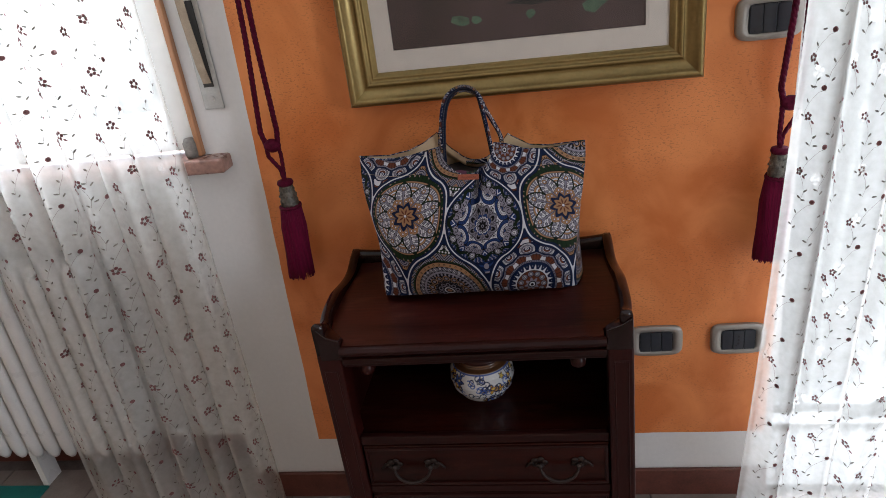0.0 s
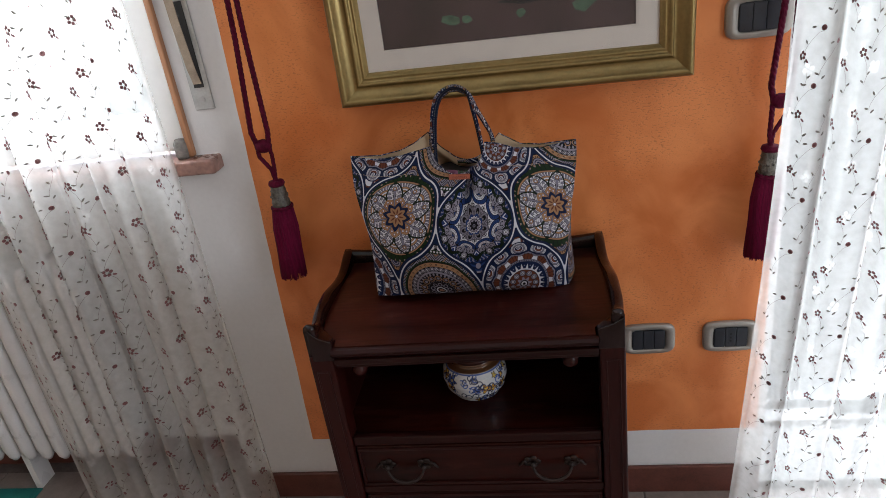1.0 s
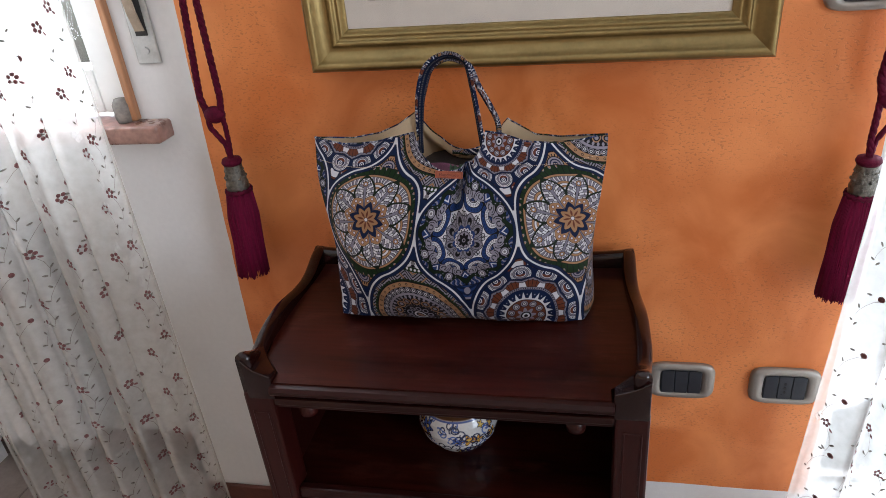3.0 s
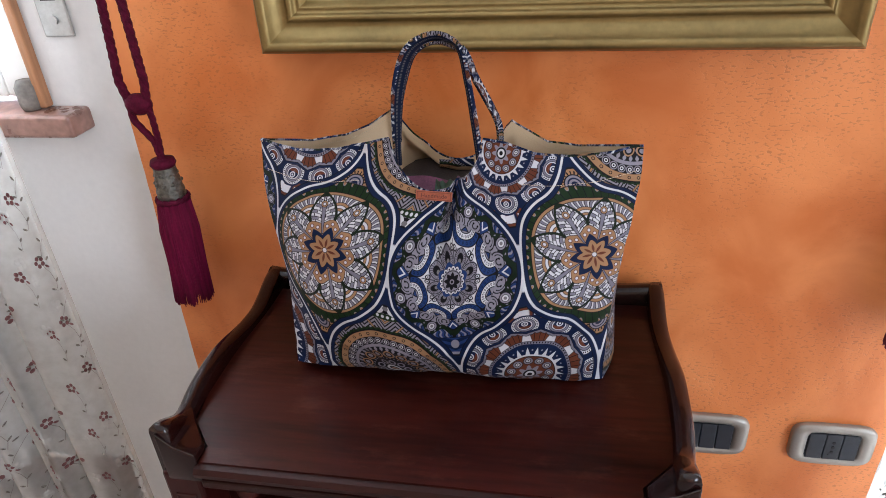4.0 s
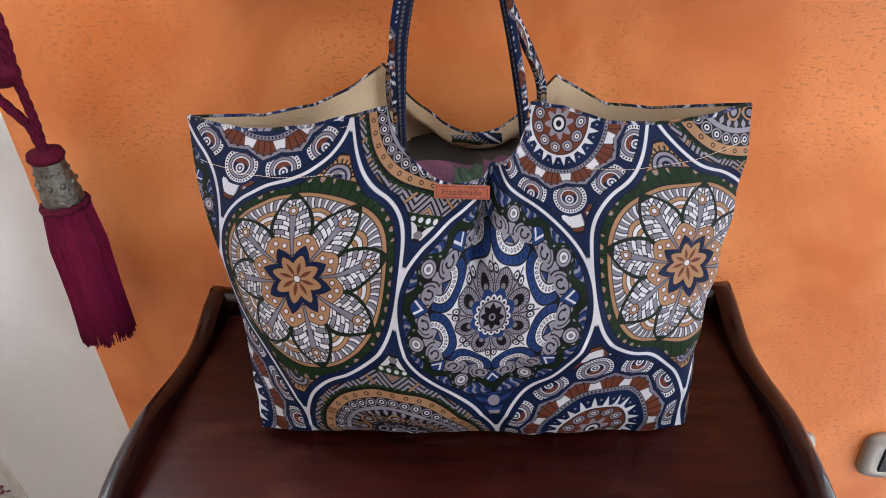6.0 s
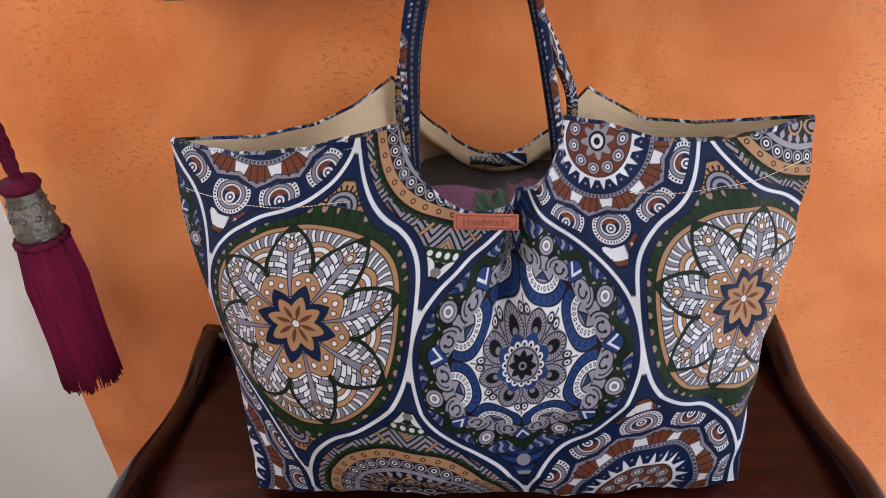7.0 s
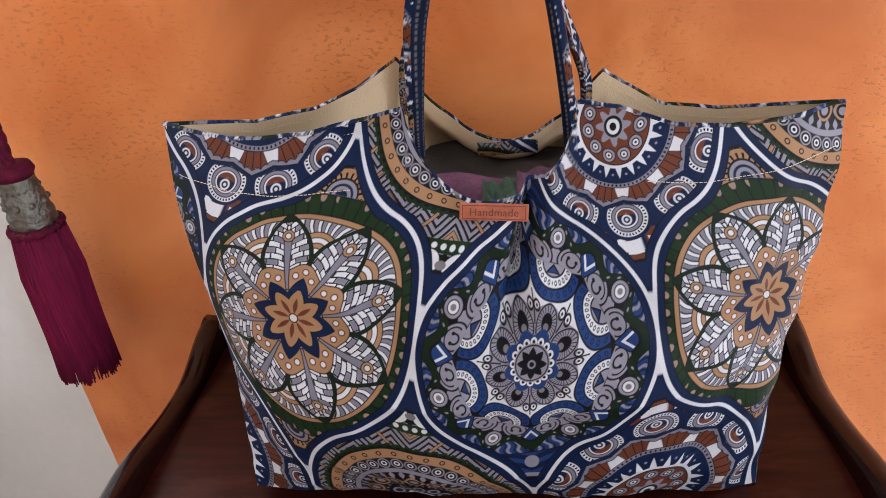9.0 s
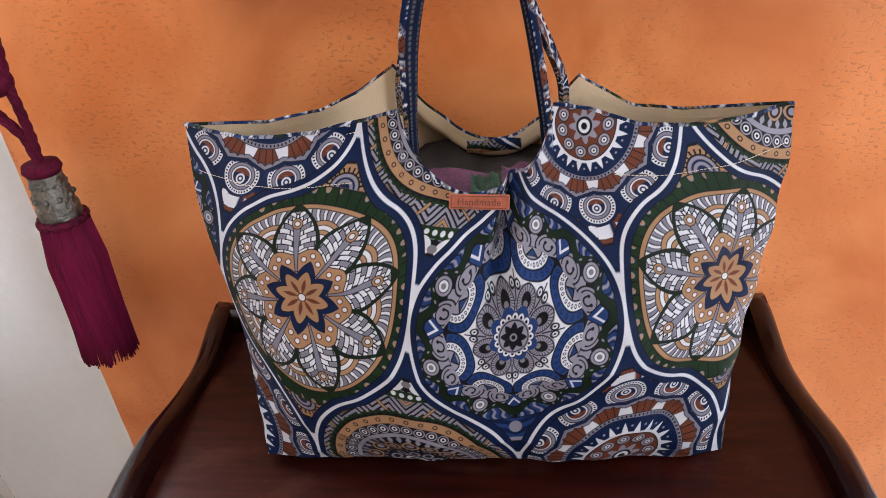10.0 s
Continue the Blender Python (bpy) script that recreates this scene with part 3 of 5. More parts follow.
    while z < ztop - 0.05:
        for c in range(ncol):
            s = (c + 0.3 + 0.5 * (row % 2) * 1.0) / ncol + rng.uniform(-0.01, 0.01)
            if not 0.02 < s < 0.98:
                continue
            zz = z + rng.uniform(-0.006, 0.006) + (0.028 if c % 2 else 0)
            mirror = -1 if (c + row) % 2 else 1
            if (c + row) % 2 == 0:
                t = rng.uniform(0, 1.5)
                for k in range(5):
                    bump_at(s, zz, bloom * math.cos(t + k * 1.257), bloom * math.sin(t + k * 1.257), bloom * 0.58)
                bump_at(s, zz, 0.011 * mirror, -0.010, 0.0045, 0.45, -0.7)
                gx, gz = rng.uniform(-0.035, 0.035), rng.uniform(-0.03, 0.03)
                for k in range(4):
                    bump_at(s, zz, gx + 0.0068 * math.cos(t + k * 1.571), gz + 0.0068 * math.sin(t + k * 1.571), 0.0060, 1.0, 0.0, ghost)
                line(s, zz, [(0.004 * mirror, -0.008), (0.012 * mirror, -0.022), (0.016 * mirror, -0.04), (0.012 * mirror, -0.055)], 0.00038)
                bump_at(s, zz, 0.019 * mirror, -0.036, 0.0046, 0.4, 0.8 * mirror, stem)
                bump_at(s, zz, 0.007 * mirror, -0.050, 0.0046, 0.4, -0.6 * mirror, stem)
            else:
                bump_at(s, zz, 0, 0, 0.0052)
                arcp = [(mirror * (0.008 + 0.028 * math.sin(u * 1.5)), -0.008 - 0.045 * u) for u in (0, 0.25, 0.5, 0.75, 1)]
                line(s, zz, [(mirror * -0.002, -0.004)] + arcp, 0.00038)
                bump_at(s, zz, mirror * 0.018, 0.001, 0.0046, 0.4, 0.15, stem)
                bump_at(s, zz, mirror * 0.030, -0.024, 0.0046, 0.4, 1.0 * mirror, stem)
                bump_at(s, zz, mirror * 0.040, -0.050, 0.0046, 0.4, 0.4 * mirror, stem)
                bump_at(s, zz, mirror * 0.028, -0.056, 0.0046, 0.4, -0.8 * mirror, stem)
        z += 0.052
        row += 1
    tagged(part("flower_embroidery", blob, "stitch", root, "dark red-brown embroidered flower clusters", True), kind="stuff")
    tagged(part("tonal_embroidery", ghost, "sheer", root, "pale taupe tone-on-tone flowers", True), kind="stuff")
    tagged(part("sprig_embroidery", stem, "stem", root, "thin grey-brown embroidered stems and leaves"), kind="stuff")
    return root


curtain("sheer_curtain", "cream sheer curtain with brown embroidered flowers before the window", -1.13, -0.572, 1.275, 2.5, 0.03, 6.5, 0.020, 4, 0.0, 0.0066)
curtain("sheer_curtain", "cream sheer curtain with brown embroidered flowers before the balcony door", 0.640, 1.58, 1.275, 2.5, 0.02, 10, 0.022, 9, -0.080, 0.0054)
for x0, x1 in ((-1.75, -0.50), (0.52, 1.90)):
    rod = thing("curtain_rod", "dark wooden curtain rod above the opening", "curtain rod", "curtain rods")
    part("pole", tube([(x0, 1.275, 2.53), (x1, 1.275, 2.53)], 0.014, 14), "mahogany", rod, smooth=True)
    for xe in (x0, x1):
        part("finial", lathe([(0.012, 2.505), (0.026, 2.52), (0.026, 2.54), (0.012, 2.555)], xe, 1.275, 16), "mahogany", rod, smooth=True)
    for xb in (x0 + 0.08, x1 - 0.08):
        part("bracket", boxes((xb - 0.01, xb + 0.01, 1.27, 1.40, 2.50, 2.52)), "brass", rod)


# ---- tassel tiebacks ----
def tassel(label, hook, knot, cap, low, y, seed):
    """A twisted double cord through a knot, with a pewter collar and a fringe, hung from a wall hook."""
    rng = random.Random(seed)
    root = thing("tassel_tieback", label, "tassel", "burgundy tassel tiebacks", at=(hook[0], y, hook[1]))

    def cord(points, r):
        bm = bmesh.new()
        pts = [Vector(p) for p in points]
        fine = []
        for a, b in zip(pts, pts[1:]):
            n = max(3, int((b - a).length / 0.004))
            fine += [a.lerp(b, i / n) for i in range(n)]
        fine.append(pts[-1])
        for strand in range(3):
            line = []
            for i, p in enumerate(fine):
                a = i * 0.75 + strand * 2.094
                line.append(p + Vector((math.cos(a), math.sin(a), 0)) * r * 0.40)
            tube(line, r * 0.66, 6, bm=bm)
        return bm

    kx, kz = knot
    cx, cz = cap
    part("cord", cord([(hook[0] - 0.008, y, hook[1]), (lerp(hook[0], kx, 0.55) - 0.011, y - 0.004, lerp(hook[1], kz, 0.55)), (kx - 0.019, y - 0.006, kz + 0.03), (kx - 0.012, y - 0.006, kz)], 0.0060), "cord", root, smooth=True)
    part("cord", cord([(hook[0] + 0.006, y, hook[1]), (lerp(hook[0], kx, 0.55) + 0.009, y - 0.004, lerp(hook[1], kz, 0.55)), (kx + 0.017, y - 0.006, kz + 0.03), (kx + 0.012, y - 0.006, kz)], 0.0060), "cord", root, smooth=True)
    kb = bmesh.new()
    made = bmesh.ops.create_uvsphere(kb, u_segments=16, v_segments=10, radius=0.018)["verts"]
    bmesh.ops.scale(kb, verts=made, vec=(1.05, 0.75, 0.82))
    bmesh.ops.translate(kb, verts=made, vec=(kx, y - 0.006, kz))
    part("knot", kb, "cord", root, smooth=True)
    part("cord", cord([(kx - 0.014, y - 0.006, kz - 0.005), (kx - 0.014, y - 0.006, kz - 0.022), (cx - 0.003, y, cz + 0.028), (cx, y, cz)], 0.0050), "cord", root, smooth=True)
    part("cord", cord([(kx + 0.013, y - 0.006, kz - 0.005), (kx + 0.014, y - 0.006, kz - 0.022), (cx + 0.003, y, cz + 0.028), (cx, y, cz)], 0.0046), "cord", root, smooth=True)
    part("cap_ring", lathe([(0.006, cz + 0.004), (0.016, cz + 0.003), (0.018, cz - 0.003), (0.015, cz - 0.008)], cx, y, 24), "cord", root, smooth=True)
    lx, lz = low
    top = Vector((cx, y, cz - 0.008))
    axis = (Vector((lx, y, lz)) - top)
    collar = bmesh.new()
    lathe([(0.0135, cz - 0.006), (0.0155, cz - 0.009), (0.0150, cz - 0.012), (0.0158, cz - 0.014), (0.0160, cz - 0.022), (0.0172, cz - 0.024), (0.0180, cz - 0.038), (0.0195, cz - 0.041), (0.0198, cz - 0.044), (0.0192, cz - 0.047), (0.0202, cz - 0.051), (0.019, cz - 0.054)], cx, y, 28, collar)
    for k in range(9):
        a = k * math.tau / 9
        made = bmesh.ops.create_uvsphere(collar, u_segments=8, v_segments=6, radius=0.0030)["verts"]
        bmesh.ops.translate(collar, verts=made, vec=(cx + 0.0176 * math.cos(a), y + 0.0176 * math.sin(a), cz - 0.031))
    for k in range(18):
        a = k * math.tau / 18
        made = bmesh.ops.create_uvsphere(collar, u_segments=6, v_segments=5, radius=0.0015)["verts"]
        bmesh.ops.translate(collar, verts=made, vec=(cx + 0.0160 * math.cos(a), y + 0.0160 * math.sin(a), cz - 0.018))
    part("collar", collar, "pewter", root, "embossed pewter collar with studs", True)
    ring = []
    for k in range(40):
        a = k * math.tau / 39
        ring.append((cx + 0.0208 * math.cos(a), y + 0.0208 * math.sin(a), cz - 0.056 + 0.0015 * math.sin(k * 2.2)))
    part("braid", tube(ring, 0.0040, 8), "cord", root, smooth=True)
    fr = bmesh.new()
    z0 = cz - 0.054
    for k in range(150):
        a = k * math.tau / 150
        rr = 0.0210 + rng.uniform(-0.001, 0.001)
        drop = rng.uniform(-0.006, 0.004) if rng.random() > 0.06 else 0.010
        e = Vector((lx + 0.0295 * math.cos(a), y + 0.027 * math.sin(a), lz + drop))
        b = Vector((cx + rr * math.cos(a), y + rr * math.sin(a), z0))
        m = b.lerp(e, 0.3) + Vector((math.cos(a), math.sin(a), 0)) * 0.0035
        tube([b, m, b.lerp(e, 0.65) + Vector((rng.uniform(-1, 1), rng.uniform(-1, 1), 0)) * 0.0007, e], [0.0009, 0.0012, 0.0012, 0.0009], 4, bm=fr)
    core = [(0.019, z0), (0.0235, lerp(z0, lz, 0.3)), (0.0262, lerp(z0, lz, 0.65)), (0.0272, lz + 0.012)]
    shift = [0, 0.3, 0.65, 0.95]
    rings = []
    for (r, z), f in zip(core, shift):
        rings.append([fr.verts.new((lerp(cx, lx, f) + r * math.cos(k * math.tau / 30), y + r * 0.93 * math.sin(k * math.tau / 30), z)) for k in range(30)])
    for r, s in zip(rings, rings[1:]):
        for k in range(30):
            fr.faces.new((r[k], r[(k + 1) % 30], s[(k + 1) % 30], s[k]))
    fr.faces.new(rings[-1])
    part("fringe", fr, "fringe", root, "straight burgundy silk fringe", True)
    part("hook", tube([(hook[0], WALL_Y, hook[1] - 0.01), (hook[0], y, hook[1] - 0.012), (hook[0], y - 0.016, hook[1] - 0.006), (hook[0], y - 0.018, hook[1] + 0.012)], 0.004, 8), "brass", root, "small brass wall hook", True)
    return root


tassel("burgundy curtain tassel with pewter collar hanging beside the window", (-0.385, 1.52), (-0.400, 1.043), (-0.3935, 0.960), (-0.4045, 0.738), 1.336, 3)
tassel("burgundy curtain tassel with pewter collar hanging beside the balcony door", (0.646, 1.50), (0.626, 1.030), (0.616, 0.938), (0.609, 0.705), 1.350, 8)


# ---- framed picture ----
PIC_LEAN = Matrix.Rotation(radians(0.55), 4, "Y")
pic = thing("framed_picture", "still life painting in a broad gilded frame with cream mount", "picture", at=(0.12, 1.37, 1.4))
PX0, PX1, PZ0, PZ1 = -0.221, 0.468, 1.094, 1.60
# moulding section: across from the outer edge inwards, and height out of the wall
prof = [(0, 0.004), (0, 0.052), (0.004, 0.058), (0.010, 0.058), (0.014, 0.052), (0.020, 0.046), (0.028, 0.041), (0.034, 0.040), (0.037, 0.045), (0.041, 0.046), (0.044, 0.040), (0.047, 0.037), (0.050, 0.039), (0.053, 0.037), (0.056, 0.031), (0.060, 0.030), (0.061, 0.024), (0.061, 0.004)]
for i, (a, b) in enumerate((((PX0, PZ0), (PX1, PZ0)), ((PX1, PZ0), (PX1, PZ1)), ((PX1, PZ1), (PX0, PZ1)), ((PX0, PZ1), (PX0, PZ0)))):
    d = Vector((b[0] - a[0], 0, b[1] - a[1])).normalized()
    inn = Vector((-d.z, 0, d.x))
    bm = bmesh.new()
    ends = []
    for p, sgn in ((a, 1), (b, -1)):
        ends.append([bm.verts.new(Vector((p[0], WALL_Y - h, p[1])) + inn * w + d * w * sgn) for w, h in prof])
    n = len(prof)
    for k in range(n):
        bm.faces.new((ends[0][k], ends[0][(k + 1) % n], ends[1][(k + 1) % n], ends[1][k]))
    part("frame_rail", bm, "gold", pic, smooth=True)
bm = boxes((PX0 + 0.055, PX1 - 0.055, 1.378, 1.392, PZ0 + 0.055, PZ1 - 0.055))
part("backing", bm, "canvas", pic, "dark purple-brown painted ground")
IX0, IX1, IZ0, IZ1 = -0.123, 0.365, 1.195, 1.51
mat_bm = boxes((PX0 + 0.056, IX0, 1.3735, 1.3775, PZ0 + 0.056, PZ1 - 0.056), (IX1, PX1 - 0.056, 1.3735, 1.3775, PZ0 + 0.056, PZ1 - 0.056), (IX0, IX1, 1.3735, 1.3775, PZ0 + 0.056, IZ0), (IX0, IX1, 1.3735, 1.3775, IZ1, PZ1 - 0.056))
part("mount", mat_bm, "mat", pic, "cream passe-partout with a bevelled window")
bm = bmesh.new()
for x0, x1, z0, z1 in ((IX0 - 0.006, IX1 + 0.006, IZ0 - 0.006, IZ0 - 0.0045), (IX0 - 0.006, IX0 - 0.0045, IZ0 - 0.006, IZ1), (IX1 + 0.0045, IX1 + 0.006, IZ0 - 0.006, IZ1)):
    box(bm, x0, x1, 1.3728, 1.3735, z0, z1)
part("mount_line", bm, "mat", pic)


def daub(cx, cz, w, h, seed, turn=0.0, n=18, rough=0.18):
    """A painted shape with an uneven outline, a hair thick."""
    rng = random.Random(seed)
    bm = bmesh.new()
    ring = []
    for k in range(n):
        a = k * math.tau / n
        r = 1 + rng.uniform(-rough, rough)
        ex, ez = w * r * math.cos(a), h * r * math.sin(a)
        ring.append((cx + ex * math.cos(turn) - ez * math.sin(turn), cz + ex * math.sin(turn) + ez * math.cos(turn)))
    f = [bm.verts.new((x, 1.3768, z)) for x, z in ring]
    b = [bm.verts.new((x, 1.3779, z)) for x, z in ring]
    bm.faces.new(f[::-1])
    for k in range(n):
        bm.faces.new((f[k], f[(k + 1) % n], b[(k + 1) % n], b[k]))
    return bm


part("painted_shadow", daub(0.205, 1.268, 0.095, 0.014, 1, 0.03), "dark_paint", pic)
part("painted_bowl", daub(0.21, 1.32, 0.10, 0.045, 2), "bowl_paint", pic)
part("painted_leaf", daub(0.018, 1.236, 0.020, 0.012, 3, -0.3, 7, 0.35), "leaf_paint", pic)
part("painted_leaf", daub(0.046, 1.237, 0.012, 0.009, 4, 0.5, 7, 0.35), "leaf_paint", pic)
part("painted_leaf", daub(0.275, 1.243, 0.022, 0.012, 5, 0.2, 7, 0.35), "leaf_paint", pic)
part("painted_leaf", daub(0.15, 1.237, 0.010, 0.008, 6, 0.2, 7, 0.35), "leaf_paint", pic)
part("painted_fruit", daub(0.13, 1.38, 0.045, 0.045, 7), "red_paint", pic)
part("painted_fruit", daub(0.24, 1.39, 0.05, 0.05, 9), "leaf_paint", pic)
bm = bmesh.new()
for k, (dx, w, h) in enumerate(((0, 0.004, 0.0035), (0.006, 0.005, 0.0015), (0.013, 0.004, 0.002), (0.019, 0.006, 0.0012))):
    box(bm, -0.063 + dx, -0.063 + dx + w, 1.3772, 1.378, 1.2275, 1.2275 + h)
part("signature_bars", bm, "dark_paint", pic)
ob = part("picture_glass", boxes((PX0 + 0.057, PX1 - 0.057, 1.3715, 1.3725, PZ0 + 0.057, PZ1 - 0.057)), "pane", pic)
ob.visible_shadow = False


# the picture hangs a little askew about its lower corner
corner = Vector((PX1, WALL_Y, PZ0))
pic.matrix_world = Matrix.Translation(corner) @ PIC_LEAN @ Matrix.Translation(-corner) @ Matrix.Translation(pic.location)

# ---- switch plates ----
def plate(cx, cz, label, blanks, socket):
    root = thing("switch_plate", label, "switch plate", "electrical plates on the wall", at=(cx, WALL_Y, cz))
    bm = bmesh.new()
    rings = []
    for w, h, y, p in ((0.0605, 0.0395, 1.3995, 5), (0.0610, 0.0400, 1.394, 5), (0.0590, 0.0385, 1.3895, 4.5), (0.0500, 0.0330, 1.388, 5), (0.0385, 0.0275, 1.3885, 7), (0.0380, 0.0270, 1.3935, 7)):
        ring = []
        for k in range(56):
            a = k * math.tau / 56
            c, s = math.cos(a), math.sin(a)
            ring.append(bm.verts.new((cx + w * math.copysign(abs(c) ** (2 / p), c), y, cz + h * math.copysign(abs(s) ** (2 / p), s))))
        rings.append(ring)
    for r, s in zip(rings, rings[1:]):
        for k in range(56):
            bm.faces.new((r[k], s[k], s[(k + 1) % 56], r[(k + 1) % 56]))
    part("surround", bm, "plate", root, "satin silver surround", True)
    part("module_carrier", boxes((cx - 0.038, cx + 0.038, 1.3925, 1.3985, cz - 0.027, cz + 0.027)), "module", root)
    for k in (-1, 0, 1):
        x = cx + 0.0243 * k
        m = part("module", boxes((x - 0.0117, x + 0.0117, 1.3875, 1.393, cz - 0.0255, cz + 0.0255, 0.0012)), "module", root, "anthracite module")
        if socket and k == 0:
            for dz in (-0.0095, 0, 0.0095):
                h = part("pin_hole", tube([(x, 1.3880, cz + dz), (x, 1.3868, cz + dz)], 0.0026, 12), "hole", m)
    return root


plate(0.391, 0.4765, "silver switch plate with three dark modules on the orange wall", 3, False)
plate(0.574, 0.4740, "silver socket plate with a dark three-hole outlet on the orange wall", 2, True)
plate(0.592, 1.182, "silver switch plate with dark modules beside the balcony door", 3, False)

# ---- cabinet ----
cab = thing("side_cabinet", "dark mahogany side cabinet with galleried top, open shelf and drawers", "cabinet", at=(0.01, 1.19, 0))
CX0, CX1, CY0, CY1, TOP = -0.276, 0.294, 1.010, 1.375, 0.745
IX = (CX0 + 0.045, CX1 - 0.045)


def rail_height(f):
    """Upper edge of the gallery from the back (0) to the front (1)."""
    f = np.clip(f, 0, 1)
    return 0.776 - 0.019 * smooth01(0.02, 0.26, f) + 0.010 * smooth01(0.30, 0.55, f) - 0.008 * smooth01(0.62, 0.86, f) + 0.032 * smooth01(0.80, 1.0, f) ** 1.3


for x, side, spread in ((CX0 + 0.012, 1, 0.011), (CX1 - 0.012, -1, 0.0)):
    path = []
    for k in range(41):
        f = k / 40
        z = float(rail_height(f))
        bow = 0.009 * float(smooth01(0.12, 0.55, f) * (1 - smooth01(0.70, 1.0, f)))
        path.append(((x - side * (bow + spread * (1 - f) ** 0.7), lerp(CY1 - 0.008, CY0 + 0.003, f), z), (1, 0, 0), (0, 0, 1)))
    sec = [(-0.011, -0.075), (-0.011, -0.010), (-0.0095, -0.004), (-0.005, -0.0005), (0, 0), (0.005, -0.0005), (0.0095, -0.004), (0.011, -0.010), (0.011, -0.075)]
    if side < 0:
        sec = [(-a, b) for a, b in sec][::-1]
    part("side_rail", sweep(sec, path), "gallery", cab, "shaped gallery rail", True)
path = []
for k in range(31):
    f = k / 30
    z = 0.768 + 0.008 * (abs(2 * f - 1) ** 6)
    path.append(((lerp(CX0 - 0.007, CX1 - 0.004, f), CY1 - 0.011, z), (0, 1, 0), (0, 0, 1)))
part("back_rail", sweep([(-0.011, -0.055), (-0.011, -0.009), (-0.008, -0.002), (0, 0), (0.008, -0.002), (0.011, -0.009), (0.011, -0.055)], path), "gallery", cab, "low back gallery rail", True)
# top board with cut front corners
bm = bmesh.new()
outline = [(CX0 + 0.008, CY1 - 0.02), (CX0 + 0.002, lerp(CY0, CY1, 0.62)), (CX0 + 0.004, lerp(CY0, CY1, 0.38)), (CX0 + 0.016, CY0 + 0.062), (CX0 + 0.050, CY0 + 0.024), (CX0 + 0.050, CY0 + 0.002)]
outline += [(CX0 + CX1 - x, y) for x, y in outline[::-1]]
face = bm.faces.new([bm.verts.new((x, y, TOP)) for x, y in outline])
ext = bmesh.ops.extrude_face_region(bm, geom=[face])
bmesh.ops.translate(bm, verts=[v for v in ext["geom"] if isinstance(v, bmesh.types.BMVert)], vec=(0, 0, -0.018))
bmesh.ops.recalc_face_normals(bm, faces=bm.faces)
part("top_board", bm, "mahogany_top", cab, "worn glossy red-brown top board")
# front edge mouldings under the top
sec = [(0.0, -0.018), (-0.005, -0.018), (-0.009, -0.014), (-0.010, -0.008), (-0.006, -0.003), (0.0, -0.001)]
part("edge_moulding", sweep([(a, b) for a, b in sec], [((CX0 + 0.046, CY0 + 0.002, TOP - 0.002), (0, 1, 0), (0, 0, 1)), ((CX1 - 0.046, CY0 + 0.002, TOP - 0.002), (0, 1, 0), (0, 0, 1))]), "mahogany", cab, smooth=False)
part("apron", boxes((IX[0], IX[1], CY0 + 0.008, CY0 + 0.026, 0.694, 0.727, 0.002)), "mahogany", cab)
part("apron_bead", boxes((IX[0], IX[1], CY0 + 0.001, CY0 + 0.010, 0.703, 0.716, 0.003)), "mahogany", cab)
part("apron", boxes((IX[0], IX[1], CY1 - 0.03, CY1 - 0.012, 0.694, 0.727, 0.002)), "mahogany", cab)
for k, (x, y) in enumerate(((CX0, CY0), (CX1 - 0.045, CY0), (CX0, CY1 - 0.045), (CX1 - 0.045, CY1 - 0.045))):
    front = k < 2
    bm = boxes((x, x + 0.045, y, y + 0.045, 0.0, 0.725 if front else 0.742, 0.004, 2))
    if front:
        # the raised corner block rises to a rounded tip at the outer side
        xo, xi = (x + 0.008, x + 0.049) if k == 0 else (x + 0.044, x - 0.002)
        tip_z = 0.784 if k == 0 else 0.779
        xm = lerp(xo, xi, 0.42)
        cb = bmesh.new()
        v = [cb.verts.new(p) for p in ((xo, y - 0.001, 0.715), (xi, y - 0.001, 0.715), (xi, y + 0.020, 0.715), (xo, y + 0.075, 0.715), (xo, y - 0.001, tip_z), (xm, y - 0.001, 0.766), (xi, y - 0.001, 0.756), (xi, y + 0.020, 0.753), (xm, y + 0.050, 0.753), (xo, y + 0.075, 0.757))]
        for f in ((0, 1, 6, 5, 4), (1, 2, 7, 6), (2, 3, 9, 8, 7), (3, 0, 4, 9), (4, 5, 8, 9), (5, 6, 7, 8), (3, 2, 1, 0)):
            cb.faces.new([v[q] for q in f])
        bmesh.ops.recalc_face_normals(cb, faces=cb.faces)
        bmesh.ops.bevel(cb, geom=list(cb.edges), offset=0.0026, segments=3, affect="EDGES", profile=0.5)
        part("corner_block", cb, "gallery", cab, smooth=True)
        # sunk panel line down the post
        for dx in (0.010, 0.033):
            box(bm, x + dx, x + dx + 0.003, y - 0.0015, y + 0.002, 0.10, 0.690, 0.0008, 1)
        box(bm, x + 0.010, x + 0.036, y - 0.0015, y + 0.002, 0.690, 0.693, 0.0008, 1)
    bmesh.ops.recalc_face_normals(bm, faces=bm.faces)
    part("post", bm, "mahogany_up", cab)
for x in (CX0 + 0.012, CX1 - 0.024):
    part("side_panel", boxes((x, x + 0.012, CY0 + 0.044, CY1 - 0.044, 0.10, 0.650)), "mahogany_up", cab)
    part("side_bar", boxes((x - 0.004, x + 0.016, CY0 + 0.044, CY1 - 0.044, 0.640, 0.658, 0.004)), "mahogany", cab)
part("back_panel", boxes((CX0 + 0.044, CX1 - 0.044, CY1 - 0.028, CY1 - 0.018, 0.08, 0.700)), "mahogany", cab)
part("shelf", boxes((CX0 + 0.024, CX1 - 0.024, CY0 + 0.020, CY1 - 0.030, 0.505, 0.522)), "mahogany_top", cab, "dark open shelf board")
